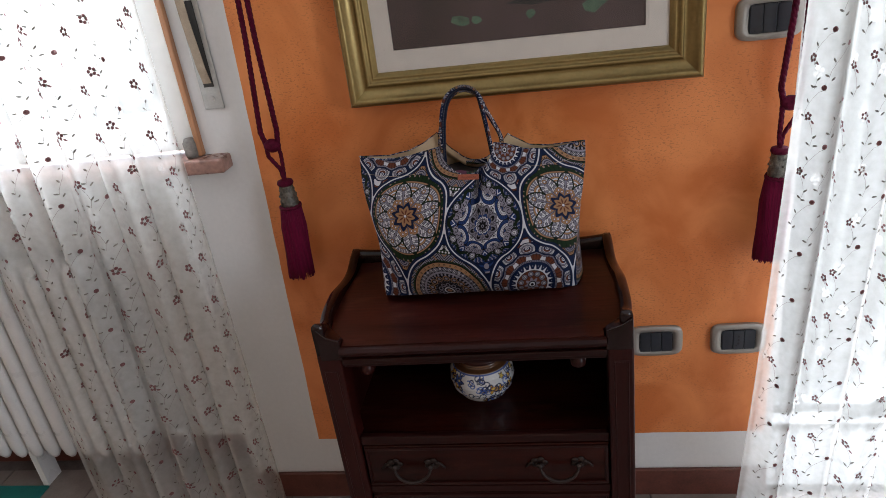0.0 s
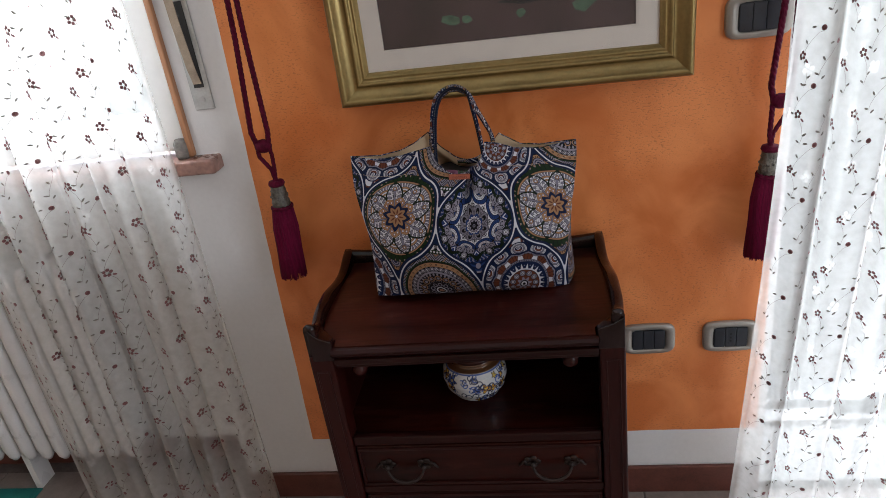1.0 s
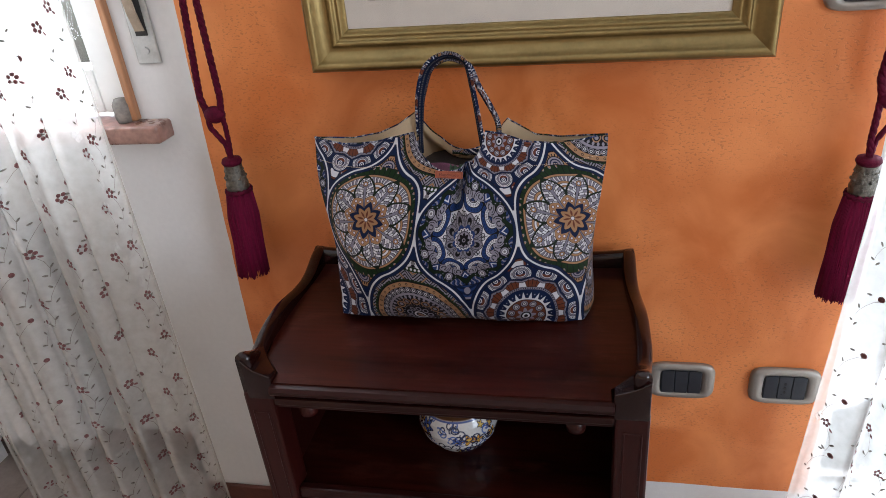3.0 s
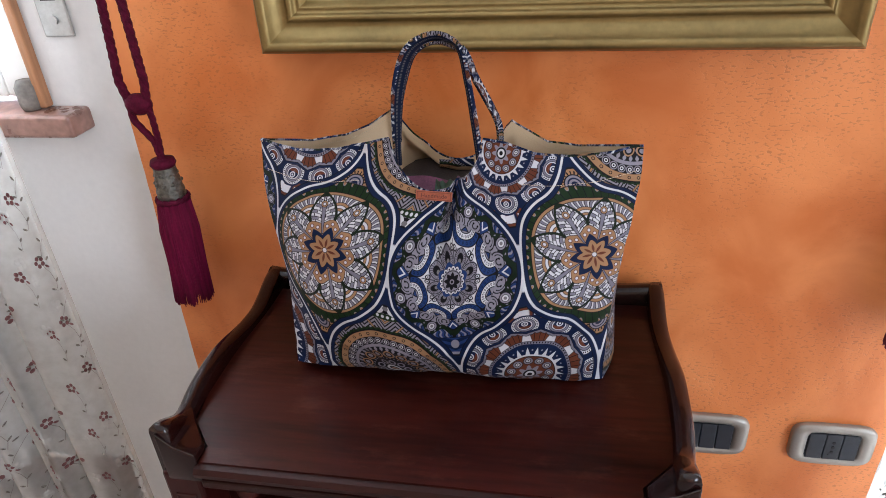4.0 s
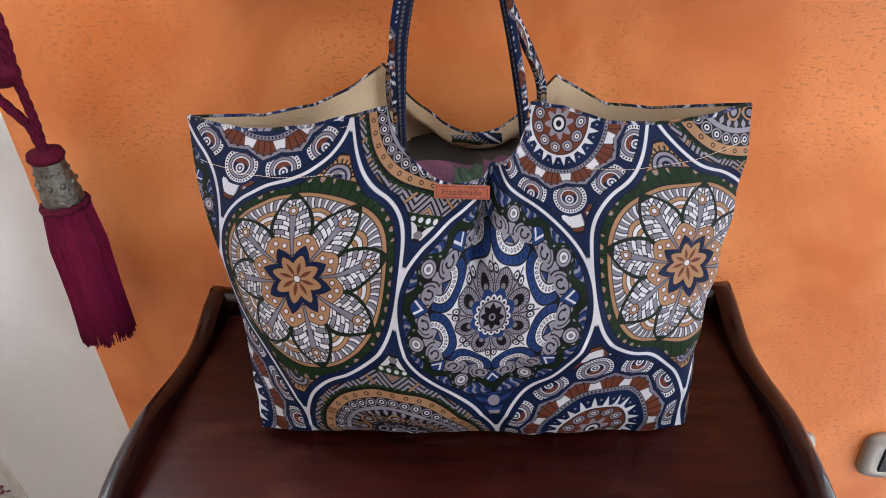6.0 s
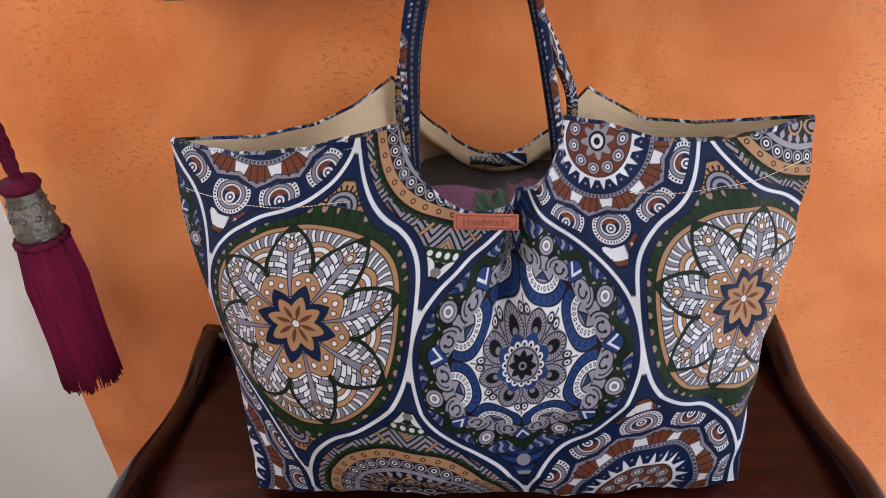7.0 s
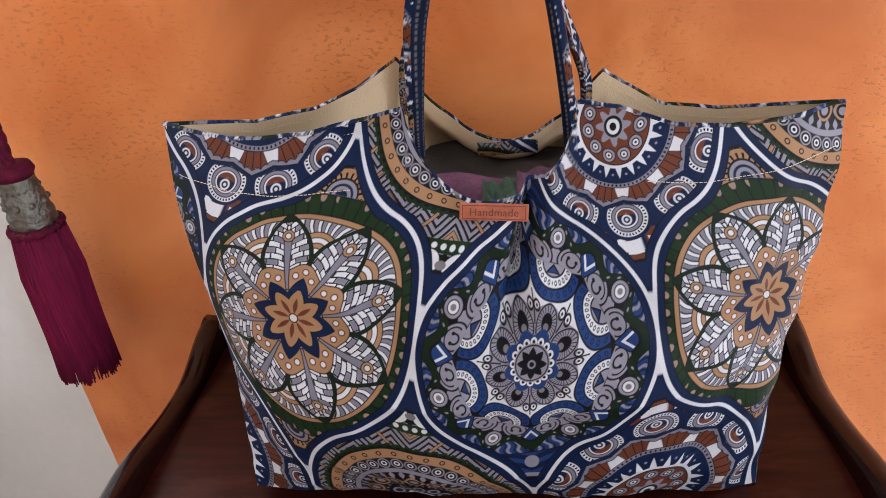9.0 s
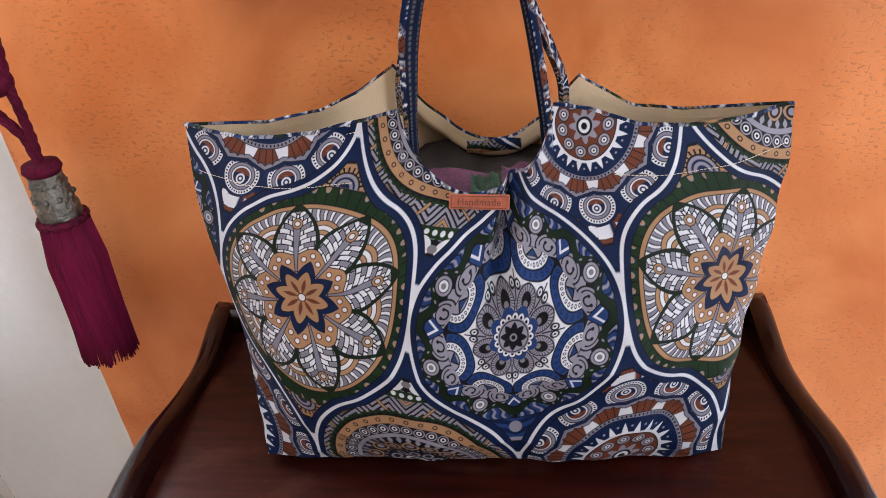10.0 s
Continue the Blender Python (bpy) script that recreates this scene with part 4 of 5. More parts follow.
part("shelf_lip", boxes((IX[0], IX[1], CY0 + 0.006, CY0 + 0.022, 0.508, 0.529, 0.004)), "mahogany", cab)
for x in (CX0 + 0.082, CX1 - 0.095):
    part("turned_knob", lathe([(0.006, 0.694), (0.006, 0.690), (0.011, 0.686), (0.0145, 0.678), (0.013, 0.669), (0.006, 0.664)], x, CY0 + 0.030, 18), "mahogany_up", cab, "small turned wooden knob", True)


def drawer(z0, z1):
    d = part("drawer", boxes((IX[0] + 0.002, IX[1] - 0.002, CY0 + 0.010, CY0 + 0.30, z0, z1, 0.002)), "mahogany_top", cab, "drawer with a beaded front")
    bm = bmesh.new()
    for x0, x1, za, zb in ((IX[0] + 0.004, IX[1] - 0.004, z1 - 0.009, z1 - 0.003), (IX[0] + 0.004, IX[1] - 0.004, z0 + 0.003, z0 + 0.009), (IX[0] + 0.004, IX[0] + 0.010, z0 + 0.009, z1 - 0.009), (IX[1] - 0.010, IX[1] - 0.004, z0 + 0.009, z1 - 0.009)):
        box(bm, x0, x1, CY0 + 0.005, CY0 + 0.012, za, zb, 0.002)
    part("bead", bm, "mahogany", d)
    for hx in (-0.133, 0.153):
        hz = (z0 + z1) / 2 + 0.006
        bm = tube([(hx + 0.036 * math.cos(a), CY0 - 0.004 - 0.012 * math.sin(-a), hz + 0.026 * math.sin(a)) for a in [-math.pi * k / 14 for k in range(15)]], [0.0022 + 0.0016 * math.sin(math.pi * k / 14) for k in range(15)], 8)
        for sx in (-1, 1):
            lathe_bm = bmesh.ops.create_uvsphere(bm, u_segments=10, v_segments=8, radius=0.0062)["verts"]
            bmesh.ops.translate(bm, verts=lathe_bm, vec=(hx + sx * 0.036, CY0 - 0.002, hz))
            for j in range(5):
                a = j * math.tau / 5
                pet = bmesh.ops.create_uvsphere(bm, u_segments=8, v_segments=6, radius=0.0075)["verts"]
                bmesh.ops.scale(bm, verts=pet, vec=(1.0, 0.35, 0.8))
                bmesh.ops.translate(bm, verts=pet, vec=(hx + sx * 0.038 + 0.010 * math.cos(a), CY0 + 0.008, hz + 0.008 * math.sin(a)))
            scroll = [(hx + sx * (0.048 + 0.004 * k), CY0 + 0.007, hz - 0.004 + 0.006 * math.sin(k * 1.2)) for k in range(5)]
            tube(scroll, [0.004, 0.0035, 0.003, 0.0025, 0.0015], 6, bm=bm)
        part("bail_handle", bm, "brass", d, "aged brass swing handle", True)
    return d


drawer(0.402, 0.503)
part("rail", boxes((IX[0], IX[1], CY0 + 0.008, CY0 + 0.03, 0.384, 0.400, 0.002)), "mahogany", cab)
drawer(0.250, 0.382)
part("rail", boxes((IX[0], IX[1], CY0 + 0.008, CY0 + 0.03, 0.224, 0.248, 0.002)), "mahogany", cab)
part("bottom_board", boxes((CX0 + 0.024, CX1 - 0.024, CY0 + 0.03, CY1 - 0.030, 0.200, 0.222)), "mahogany", cab)

# ---- majolica pot on the shelf ----
pot = thing("majolica_jar", "white majolica jar painted with blue and ochre scrolls on the shelf", "jar", at=(0.005, 1.150, 0.522))
JC = (0.006, 1.165)
jr = [(0.030, 0.522), (0.036, 0.5225), (0.050, 0.532), (0.062, 0.550), (0.0665, 0.570), (0.064, 0.590), (0.055, 0.603), (0.0475, 0.6075), (0.0465, 0.611), (0.050, 0.614), (0.049, 0.617), (0.045, 0.617)]
zs = np.array([p[1] for p in jr])
rs = np.array([p[0] for p in jr])
ts = np.concatenate([np.linspace(0, 1, 160)])
arcl = np.concatenate([[0], np.cumsum(np.hypot(np.diff(rs), np.diff(zs)))])
ri, zi = np.interp(ts * arcl[-1], arcl, rs), np.interp(ts * arcl[-1], arcl, zs)
th = np.linspace(0, math.tau, 361)
R, T = np.meshgrid(ri, th, indexing="ij")
Z, _ = np.meshgrid(zi, th, indexing="ij")
pts = np.stack([JC[0] + R * np.cos(T), JC[1] + R * np.sin(T), Z], axis=-1)


def majolica(theta, z):
    """White glaze with ochre and blue blossoms, green leaves and black scrolls."""
    col = np.empty(theta.shape + (3,))
    col[:] = (0.60, 0.61, 0.62)
    s = theta * 0.066
    rng = np.random.RandomState(5)

    def lay(mask, c):
        m = np.clip(mask, 0, 1)[..., None]
        col[:] = col * (1 - m) + np.array(c) * m

    for k in range(34):
        cs, cz = rng.uniform(0, 0.415), rng.uniform(0.534, 0.596)
        r = rng.uniform(0.007, 0.0145)
        q = np.hypot((s - cs), z - cz)
        a = np.arctan2(z - cz, s - cs)
        petal = r * (0.75 + 0.25 * np.cos(5 * a + k))
        c = [(0.05, 0.10, 0.34), (0.62, 0.33, 0.04), (0.08, 0.13, 0.40), (0.16, 0.24, 0.10), (0.60, 0.42, 0.08)][k % 5]
        lay(smooth01(0.0012, -0.0004, q - petal), (0.03, 0.03, 0.05))
        lay(smooth01(0.0002, -0.0012, q - petal + 0.0012), c)
        lay(smooth01(0.0004, -0.0004, q - r * 0.25), (0.65, 0.5, 0.12))
    for k in range(150):
        cs, cz = rng.uniform(0, 0.415), rng.uniform(0.530, 0.600)
        q = np.hypot(s - cs, z - cz)
        a = np.arctan2(z - cz, s - cs) + rng.uniform(0, 6)
        spiral = np.abs(q - 0.0014 - 0.0011 * np.mod(a, math.tau))
        c = (0.02, 0.03, 0.08) if k % 3 else (0.06, 0.12, 0.36)
        lay(smooth01(0.0016, 0.0007, spiral) * (q < 0.0090), c)
    lay(smooth01(0.600, 0.603, z), (0.10, 0.045, 0.02))
    for zz in (0.600, 0.527):
        lay(smooth01(0.0018, 0.0008, np.abs(z - zz)), (0.06, 0.10, 0.30))
    return col


put("body", sheet_mesh("jar_body", pts, majolica(T, Z)), "glaze", pot, "white glaze with painted scrolls")
part("lid", lathe([(0.046, 0.6165), (0.050, 0.618), (0.050, 0.622), (0.040, 0.631), (0.020, 0.637), (0.008, 0.639), (0.008, 0.644), (0.011, 0.648), (0.006, 0.653)], JC[0], JC[1], 36), "mahogany_up", pot, "dark wooden lid with pale marks", True)
bm = bmesh.new()
for k in range(14):
    a = k * math.tau / 14
    c, s = math.cos(a), math.sin(a)
    made = bmesh.ops.create_cube(bm, size=1)["verts"]
    bmesh.ops.scale(bm, verts=made, vec=(0.008, 0.005, 0.0012))
    bmesh.ops.rotate(bm, verts=made, cent=(0, 0, 0), matrix=Matrix.Rotation(a + math.pi / 2, 3, "Z") @ Matrix.Rotation(0.75, 3, "X"))
    bmesh.ops.translate(bm, verts=made, vec=(JC[0] + 0.0435 * c, JC[1] + 0.0435 * s, 0.6290))
part("pale_marks", bm, "thread", pot)

# ---- the printed bag ----
bag = thing("tote_bag", "cotton tote bag printed with blue, green and tan mandalas, beige lining", "bag", at=(0.02, 1.23, TOP))
C = {
    "white": (0.50, 0.50, 0.54), "lav": (0.155, 0.147, 0.19), "navy": (0.0042, 0.0105, 0.040), "blue": (0.012, 0.032, 0.118), "green": (0.0085, 0.022, 0.007), "deep": (0.006, 0.013, 0.006),
    "tan": (0.28, 0.155, 0.080), "brown": (0.105, 0.030, 0.015), "black": (0.0055, 0.005, 0.0075), "grey": (0.145, 0.135, 0.145), "pale": (0.20, 0.187, 0.23),
}


def mandalas(u, v):
    """The print: staggered onion-shaped cells, four kinds of medallion, in units of the repeat. u, v: arrays of one shape."""
    V = math.sqrt(0.75)
    col = np.empty(u.shape + (3,))
    col[:] = C["navy"]

    def lay(mask, c):
        m = np.clip(mask, 0, 1)[..., None]
        col[:] = col * (1 - m) + np.array(C[c]) * m

    def lt(a, b, w=0.003):
        return np.clip((b - a) / w + 0.5, 0, 1)

    def band(a, lo, hi, w=0.003):
        return lt(lo, a, w) * lt(a, hi, w)

    def line(a, at, half, w=0.003):
        return lt(np.abs(a - at), half, w)

    # the cell of each place: rows 0 (kinds A, B) and 1 (kinds C, D) shifted by half
    row0 = np.round(v / (2 * V))
    v0 = v - row0 * 2 * V
    k0 = np.round(u)
    d0 = np.abs(u - k0)

    def cell_half(q):
        """Half width of a cell at a height from its middle: a round belly and a hollow neck."""
        q = np.clip(np.abs(q), 0, V)
        belly = np.sqrt(0.25 - np.clip(q, 0, V / 2) ** 2)
        neck = 0.5 - np.sqrt(0.25 - np.clip(V - q, 0, V / 2) ** 2)
        return np.where(q < V / 2, belly, neck)

    bound = cell_half(v0)
    first = d0 <= bound
    row1 = np.round((v - V) / (2 * V))
    v1 = v - V - row1 * 2 * V
    k1 = np.round(u - 0.5)
    x = np.where(first, u - k0, u - 0.5 - k1)
    y = np.where(first, v0, v1)
    odd = np.where(first, np.mod(k0, 2), np.mod(k1, 2)) > 0.5
    near = np.minimum(np.abs(v0), V - np.clip(np.abs(v0), 0, V))
    slope = near / np.sqrt(0.25 - np.clip(near, 0, V / 2) ** 2)
    edge = np.abs(d0 - bound) / np.sqrt(1 + slope ** 2)
    r = np.hypot(x, y)
    a = np.arctan2(x, y)
    kinds = [first & ~odd, first & odd, ~first & ~odd, ~first & odd]

    def petal(n, a0=0.0):
        """Angle from the middle of the nearest of n sectors, -1 to 1."""
        s = math.tau / n
        return (np.mod(a - a0 + s / 2, s) - s / 2) / (s / 2)

    # A: eight-petalled flower, leaves of woven strips, green ring
    A = kinds[0]
    a0 = -math.pi / 8
    p = petal(8, a0)
    ap = np.abs(p)
    q = petal(8, a0 + math.tau / 16)
    aq = np.abs(q)
    yy = np.abs(y)
    lay(A, "green")
    lay(A * lt(np.mod((a + 0.3 * r) * 56 / math.tau, 1), 0.12, 0.1) * lt(0.43, r), "black")
    lay(A * lt(r, 0.434), "black")
    lay(A * lt(r, 0.429), "tan")
    lay(A * lt(r, 0.413), "black")
    lay(A * lt(r, 0.408), "white")
    # fans between the leaves: wavy rays and small arcs about the place where two leaves meet
    fx = x - 0.268 * np.sin(a - q * math.tau / 16)
    fy = y - 0.268 * np.cos(a - q * math.tau / 16)
    fan = np.hypot(fx, fy)
    fa = np.mod(np.arctan2(fx, fy) - a + math.pi, math.tau) - math.pi
    fa = fa + q * math.pi / 8
    ray = np.mod(fa * 3.7 + 0.13 * np.sin(fan * 62), 1)
    lay(A * lt(r, 0.408) * lt(0.5, ray, 0.1), "lav")
    lay(A * lt(r, 0.408) * (lt(ray, 0.09, 0.08) + line(ray, 0.5, 0.08, 0.08)), "black")
    for rad, c in ((0.101, "black"), (0.097, "tan"), (0.080, "black"), (0.076, "white"), (0.060, "black"), (0.056, "tan"), (0.041, "black"), (0.037, "white"), (0.018, "lav")):
        lay(A * lt(fan, rad) * lt(r, 0.41), c)
    # leaves
    k = np.clip((r - 0.258) / 0.176, 0, 1)
    half = (1 - k ** 1.35) * math.pi / 8 * r
    arcw = ap * r * math.pi / 8
    lay(A * lt(arcw, half + 0.009) * lt(r, 0.436), "black")
    lay(A * lt(arcw, half + 0.004) * lt(r, 0.434), "deep")
    ins = lt(arcw, half - 0.009) * lt(r, 0.405)
    lay(A * ins, "black")
    bow = r - 0.75 * arcw + 2.6 * arcw ** 2
    strip = np.mod(bow * 44, 1)
    shelf = np.floor(bow * 44)
    cut = arcw * 20 + 0.37 * shelf
    brick = np.mod(cut, 1)
    ok = lt(arcw, half - 0.012) * lt(r, 0.40) * lt(0.22, strip, 0.16) * lt(0.13, brick, 0.1)
    lay(A * ok, "white")
    lay(A * ok * (np.mod(shelf * 3 + 2 * np.floor(cut), 7) < 2), "lav")
    rib = 0.004 + 0.012 * np.clip((r - 0.15) / 0.19, 0, 1)
    # core: tan collar with ringed dots, navy star, eight tan petals
    lay(A * lt(r, 0.224 - 0.018 * np.cos(8 * (a - a0))), "black")
    lay(A * lt(r, 0.219 - 0.018 * np.cos(8 * (a - a0))), "tan")
    for dd in (np.hypot(aq * r * math.pi / 8, r - 0.206), np.hypot((aq - 0.50) * r * math.pi / 8, r - 0.181)):
        lay(A * lt(dd, 0.0150), "brown")
        lay(A * lt(dd, 0.0100), "white")
    lay(A * lt(r, 0.118 + 0.062 * (1 - aq)), "navy")
    lay(A * lt(arcw, rib + 0.004) * lt(r, 0.35) * lt(0.125, r), "black")
    lay(A * lt(arcw, rib) * lt(r, 0.35) * lt(0.13, r), "lav")
    eye = np.hypot(arcw, r - 0.346)
    for rad, c in ((0.027, "black"), (0.023, "tan"), (0.0145, "black"), (0.0105, "white")):
        lay(A * lt(eye, rad), c)
    pw = 0.034 * np.sin(np.pi * np.clip((r - 0.004) / 0.126, 0, 1)) ** 0.8
    aw = aq * r * math.pi / 8
    lay(A * lt(aw, pw + 0.004) * lt(r, 0.130), "black")
    lay(A * lt(aw, pw) * lt(r, 0.126), "tan")
    lay(A * lt(aw, 0.0095 * np.sin(np.pi * np.clip((r - 0.018) / 0.075, 0, 1))) * band(r, 0.018, 0.093), "brown")
    lay(A * lt(r, 0.021), "black")
    lay(A * lt(r, 0.016), "white")
    # dots on the green ring, and the tan drop at top and bottom
    s40 = petal(48)
    dot = np.hypot(s40 * r * math.pi / 48, (r - 0.462 - 0.035 * np.clip(yy - 0.33, 0, 1) / 0.15) * 0.85)
    lay(A * lt(dot, 0.0125) * (np.mod(a * 6 / math.tau, 1) > 0.18), "pale")
    lay(A * lt(dot, 0.0095) * (np.mod(a * 6 / math.tau, 1) > 0.18), "tan")
    out = lt(0.512, r)
    lay(A * lt(0.506, r), "black")
    spoke = np.mod(np.arctan2(x, yy - 0.50) * 5.2, 1)
    lay(A * out, "lav")
    lay(A * out * lt(0.5, spoke, 0.1), "white")
    lay(A * out * (lt(spoke, 0.10, 0.1) + line(spoke, 0.5, 0.09, 0.1)), "black")
    drop = np.hypot(x, (yy - 0.535)) + 0.62 * np.clip(yy - 0.55, 0, 1)
    lay(A * lt(drop, 0.128) * out, "black")
    lay(A * lt(drop, 0.122) * out, "tan")
    e2 = np.hypot(x, (yy - 0.510))
    saw = 0.072 + 0.020 * (np.mod(np.arctan2(x, yy - 0.51) * 3.5, 1) > 0.62)
    lay(A * lt(e2, saw) * out, "black")
    lay(A * lt(e2, 0.064) * out, "pale")
    lay(A * line(e2, 0.045, 0.005) * out, "navy")
    lay(A * lt(e2, 0.026) * out, "navy")
    lay(A * lt(np.hypot(x, yy - 0.675), 0.026), "black")
    lay(A * lt(np.hypot(x, yy - 0.675), 0.020), "white")
    lay(A * lt(np.hypot(x, yy - 0.675), 0.008), "black")

    # B: blue star with scallops, pale lobes, stalked eyes, a dark green wave and wavy tufts
    B = kinds[1]
    turn = 0.0
    p8, q8 = petal(8, turn), petal(8, turn + math.tau / 16)
    ta, qa = p8 * r * math.pi / 8, q8 * r * math.pi / 8
    at8, aq8 = np.abs(ta), np.abs(qa)
    gw = 0.428 + 0.030 * np.cos(16 * (a - turn))
    lay(B, "navy")
    # tufts outside the wave, each of a few wavy strands
    side = np.sign(p8)
    ang16 = petal(16, turn + math.tau / 32)
    strand = np.mod(ang16 * side * 2.1 + 9.0 * (r - 0.45) * side + 0.14 * np.sin(r * 115), 1)
    tuft = lt(r, 0.494) * lt(gw, r) * lt(np.abs(ang16), 0.86, 0.08)
    lay(B * lt(r, 0.500) * lt(gw, r), "black")
    lay(B * tuft, "blue")
    lay(B * tuft * line(strand, 0.25, 0.15, 0.12), "pale")
    lay(B * tuft * line(strand, 0.62, 0.07, 0.1), "black")
    lay(B * line(r, gw, 0.027), "black")
    lay(B * line(r, gw + 0.001, 0.022), "deep")
    beads = petal(80) * r * math.pi / 80
    lay(B * lt(np.hypot(beads, r - gw - 0.006), 0.0052) * lt(aq8, 0.085), "pale")
    lay(B * lt(r, gw - 0.026), "black")
    # stalk and eye above each scallop
    inner = lt(r, gw - 0.014)
    stalk = 0.014 + 0.7 * np.clip(r - 0.385, 0, 1) + 1.3 * np.clip(0.372 - r, 0, 1)
    lay(B * lt(aq8, stalk + 0.006) * band(r, 0.318, 0.425), "black")
    lay(B * lt(aq8, stalk) * band(r, 0.322, 0.420), "pale")
    eye = np.hypot(qa, (r - 0.415) * 0.9)
    for rad, c in ((0.040, "black"), (0.034, "pale"), (0.024, "black"), (0.020, "white"), (0.011, "grey")):
        lay(B * lt(eye, rad), c)
    # a pair of pale half-moon lobes and a blue chevron above each point of the star
    sd = at8 - 0.062
    lobe = np.hypot(sd * 0.95, (r - 0.352) * 1.15)
    cutl = (r - 0.302) - 0.55 * (0.062 - at8)
    lay(B * lt(lobe, 0.061) * inner, "black")
    lay(B * lt(lobe, 0.054) * lt(0.006, cutl) * inner, "pale")
    curl = np.hypot(sd, r - 0.350)
    lay(B * line(lobe, 0.041, 0.0030) * lt(0.0, r - 0.335), "black")
    lay(B * line(curl, 0.019, 0.0038) * (r < 0.356), "black")
    lay(B * lt(np.hypot(np.abs(sd) - 0.018, r - 0.360), 0.0070), "black")
    vee = r - 1.6 * at8
    lay(B * lt(0.325, vee) * lt(r, gw - 0.028), "black")
    lay(B * lt(0.333, vee) * lt(r, gw - 0.033), "blue")
    lay(B * line(vee, 0.366, 0.0085) * lt(r, gw - 0.035), "white")
    # the star: a pale ground with hatched arches, dark tongues and small loops
    lay(B * lt(r, 0.300), "black")
    lay(B * lt(r, 0.293), "white")
    lay(B * lt(r, 0.175 + 0.03 * np.abs(p8)), "pale")
    arch = np.hypot(qa, (r - 0.140) * 0.75)
    turnr = np.arctan2(qa, r - 0.138)
    lay(B * lt(arch, 0.047) * lt(0.10, r), "black")
    lay(B * lt(arch, 0.042) * lt(0.10, r), "pale")
    lay(B * band(arch, 0.024, 0.042) * line(np.mod(turnr * 3.8, 1), 0.5, 0.13, 0.1), "black")
    lay(B * lt(arch, 0.024) * lt(0.10, r), "black")
    lay(B * lt(np.hypot(qa, r - 0.125), 0.012), "grey")
    loop = np.hypot(at8 - 0.015, (r - 0.190) * 0.7)
    lay(B * line(loop, 0.0125, 0.0030) * lt(0.125, r), "black")
    lay(B * lt(loop, 0.0045), "black")
    lay(B * lt(at8, 0.0028) * band(r, 0.13, 0.235), "black")
    # blue beaded scallops between the points of the star
    sc8 = np.hypot(qa, r - 0.326)
    under = lt(r, 0.318)
    ang = np.arctan2(qa, r - 0.326)
    lay(B * lt(sc8, 0.121) * under, "black")
    lay(B * lt(sc8, 0.115) * under, "blue")
    bead = np.hypot((np.mod(ang * 3.0, 1) - 0.5) * 0.035, sc8 - 0.100)
    lay(B * line(bead, 0.0068, 0.0020) * under, "navy")
    lay(B * lt(sc8, 0.087) * under, "black")
    lay(B * lt(sc8, 0.081) * under, "white")
    hook = np.hypot((np.mod(ang * 3.6, 1) - 0.5) * 0.026, sc8 - 0.068)
    lay(B * line(hook, 0.0062, 0.0022) * under, "black")
    lay(B * lt(sc8, 0.054) * under, "black")
    lay(B * lt(sc8, 0.048) * under, "pale")
    lay(B * lt(aq8 * 0.9, 0.318 - r) * lt(0.286, r), "black")
    lay(B * lt(aq8 * 0.9, 0.309 - r) * lt(0.290, r), "blue")
    # core
    lay(B * lt(r, 0.108 - 0.010 * np.cos(8 * (a - turn))), "blue")
    dd = np.hypot(petal(16) * r * math.pi / 16, r - 0.078)
    lay(B * lt(dd, 0.0175), "black")
    lay(B * lt(dd, 0.0145), "white")
    lay(B * lt(dd, 0.0065), "black")
    lay(B * lt(r, 0.074), "pale")
    lay(B * line(r, 0.067, 0.0025), "black")
    lay(B * lt(r, 0.040 + 0.022 * np.abs(1 - 2 * np.mod(a * 8 / math.tau, 1))), "black")
    lay(B * lt(r, 0.017), "pale")
    lay(B * lt(r, 0.010), "black")
    # woven blue tips of the cell
    tip = B * lt(0.500, r)
    lay(tip, "navy")
    lay(tip * lt(np.mod((yy + 0.4 * np.abs(x)) * 22, 1), 0.45, 0.15), "blue")
    lay(tip * lt(np.hypot(x, yy - 0.545), 0.03), "pale")
    lay(tip * band(yy, 0.60, 0.63) * lt(np.abs(x), 0.09), "pale")
    lay(tip * lt(0.64, yy), "deep")

    # C: tan ring with black lace, chevrons, dark beaded line and small butterfly at the tips
    K = kinds[2]
    lay(K, "pale")
    yy, xx = np.abs(y), np.abs(x)
    chev = np.mod((yy * 1.0 + np.abs(np.mod(x * 6.5, 1) - 0.5) * 0.16) * 30, 1)
    lay(K * lt(chev, 0.42, 0.15), "black")
    zig = np.abs(np.mod(x * 3.25, 1) - 0.5) * 0.28
    lay(K * line(np.mod(yy + zig, 0.14), 0.07, 0.012), "black")
    lay(K * line(np.mod(yy + zig, 0.14), 0.07, 0.008), "tan")
    tip = K * lt(0.545, yy)
    lay(K * band(yy + 0.25 * x * x, 0.512, 0.56), "green")
    bead = np.hypot(np.mod(x * 26, 1) - 0.5, (yy + 0.25 * x * x - 0.536) * 26)
    lay(K * lt(bead, 0.30, 0.1) * band(yy, 0.50, 0.56), "white")
    lay(K * lt(0.563, yy + 0.25 * x * x), "black")
    lay(K * lt(0.63, yy + xx * 0.9), "navy")
    wing = np.hypot((xx - 0.062) * 0.95, yy - 0.600)
    lay(K * lt(wing, 0.048), "white")
    lay(K * lt(np.hypot(xx - 0.10, yy - 0.60), 0.024), "black")
    lay(K * lt(np.hypot(xx, (yy - 0.60) * 1.3), 0.022), "grey")
    lay(K * band(yy, 0.645, 0.656) * lt(xx, 0.055), "pale")
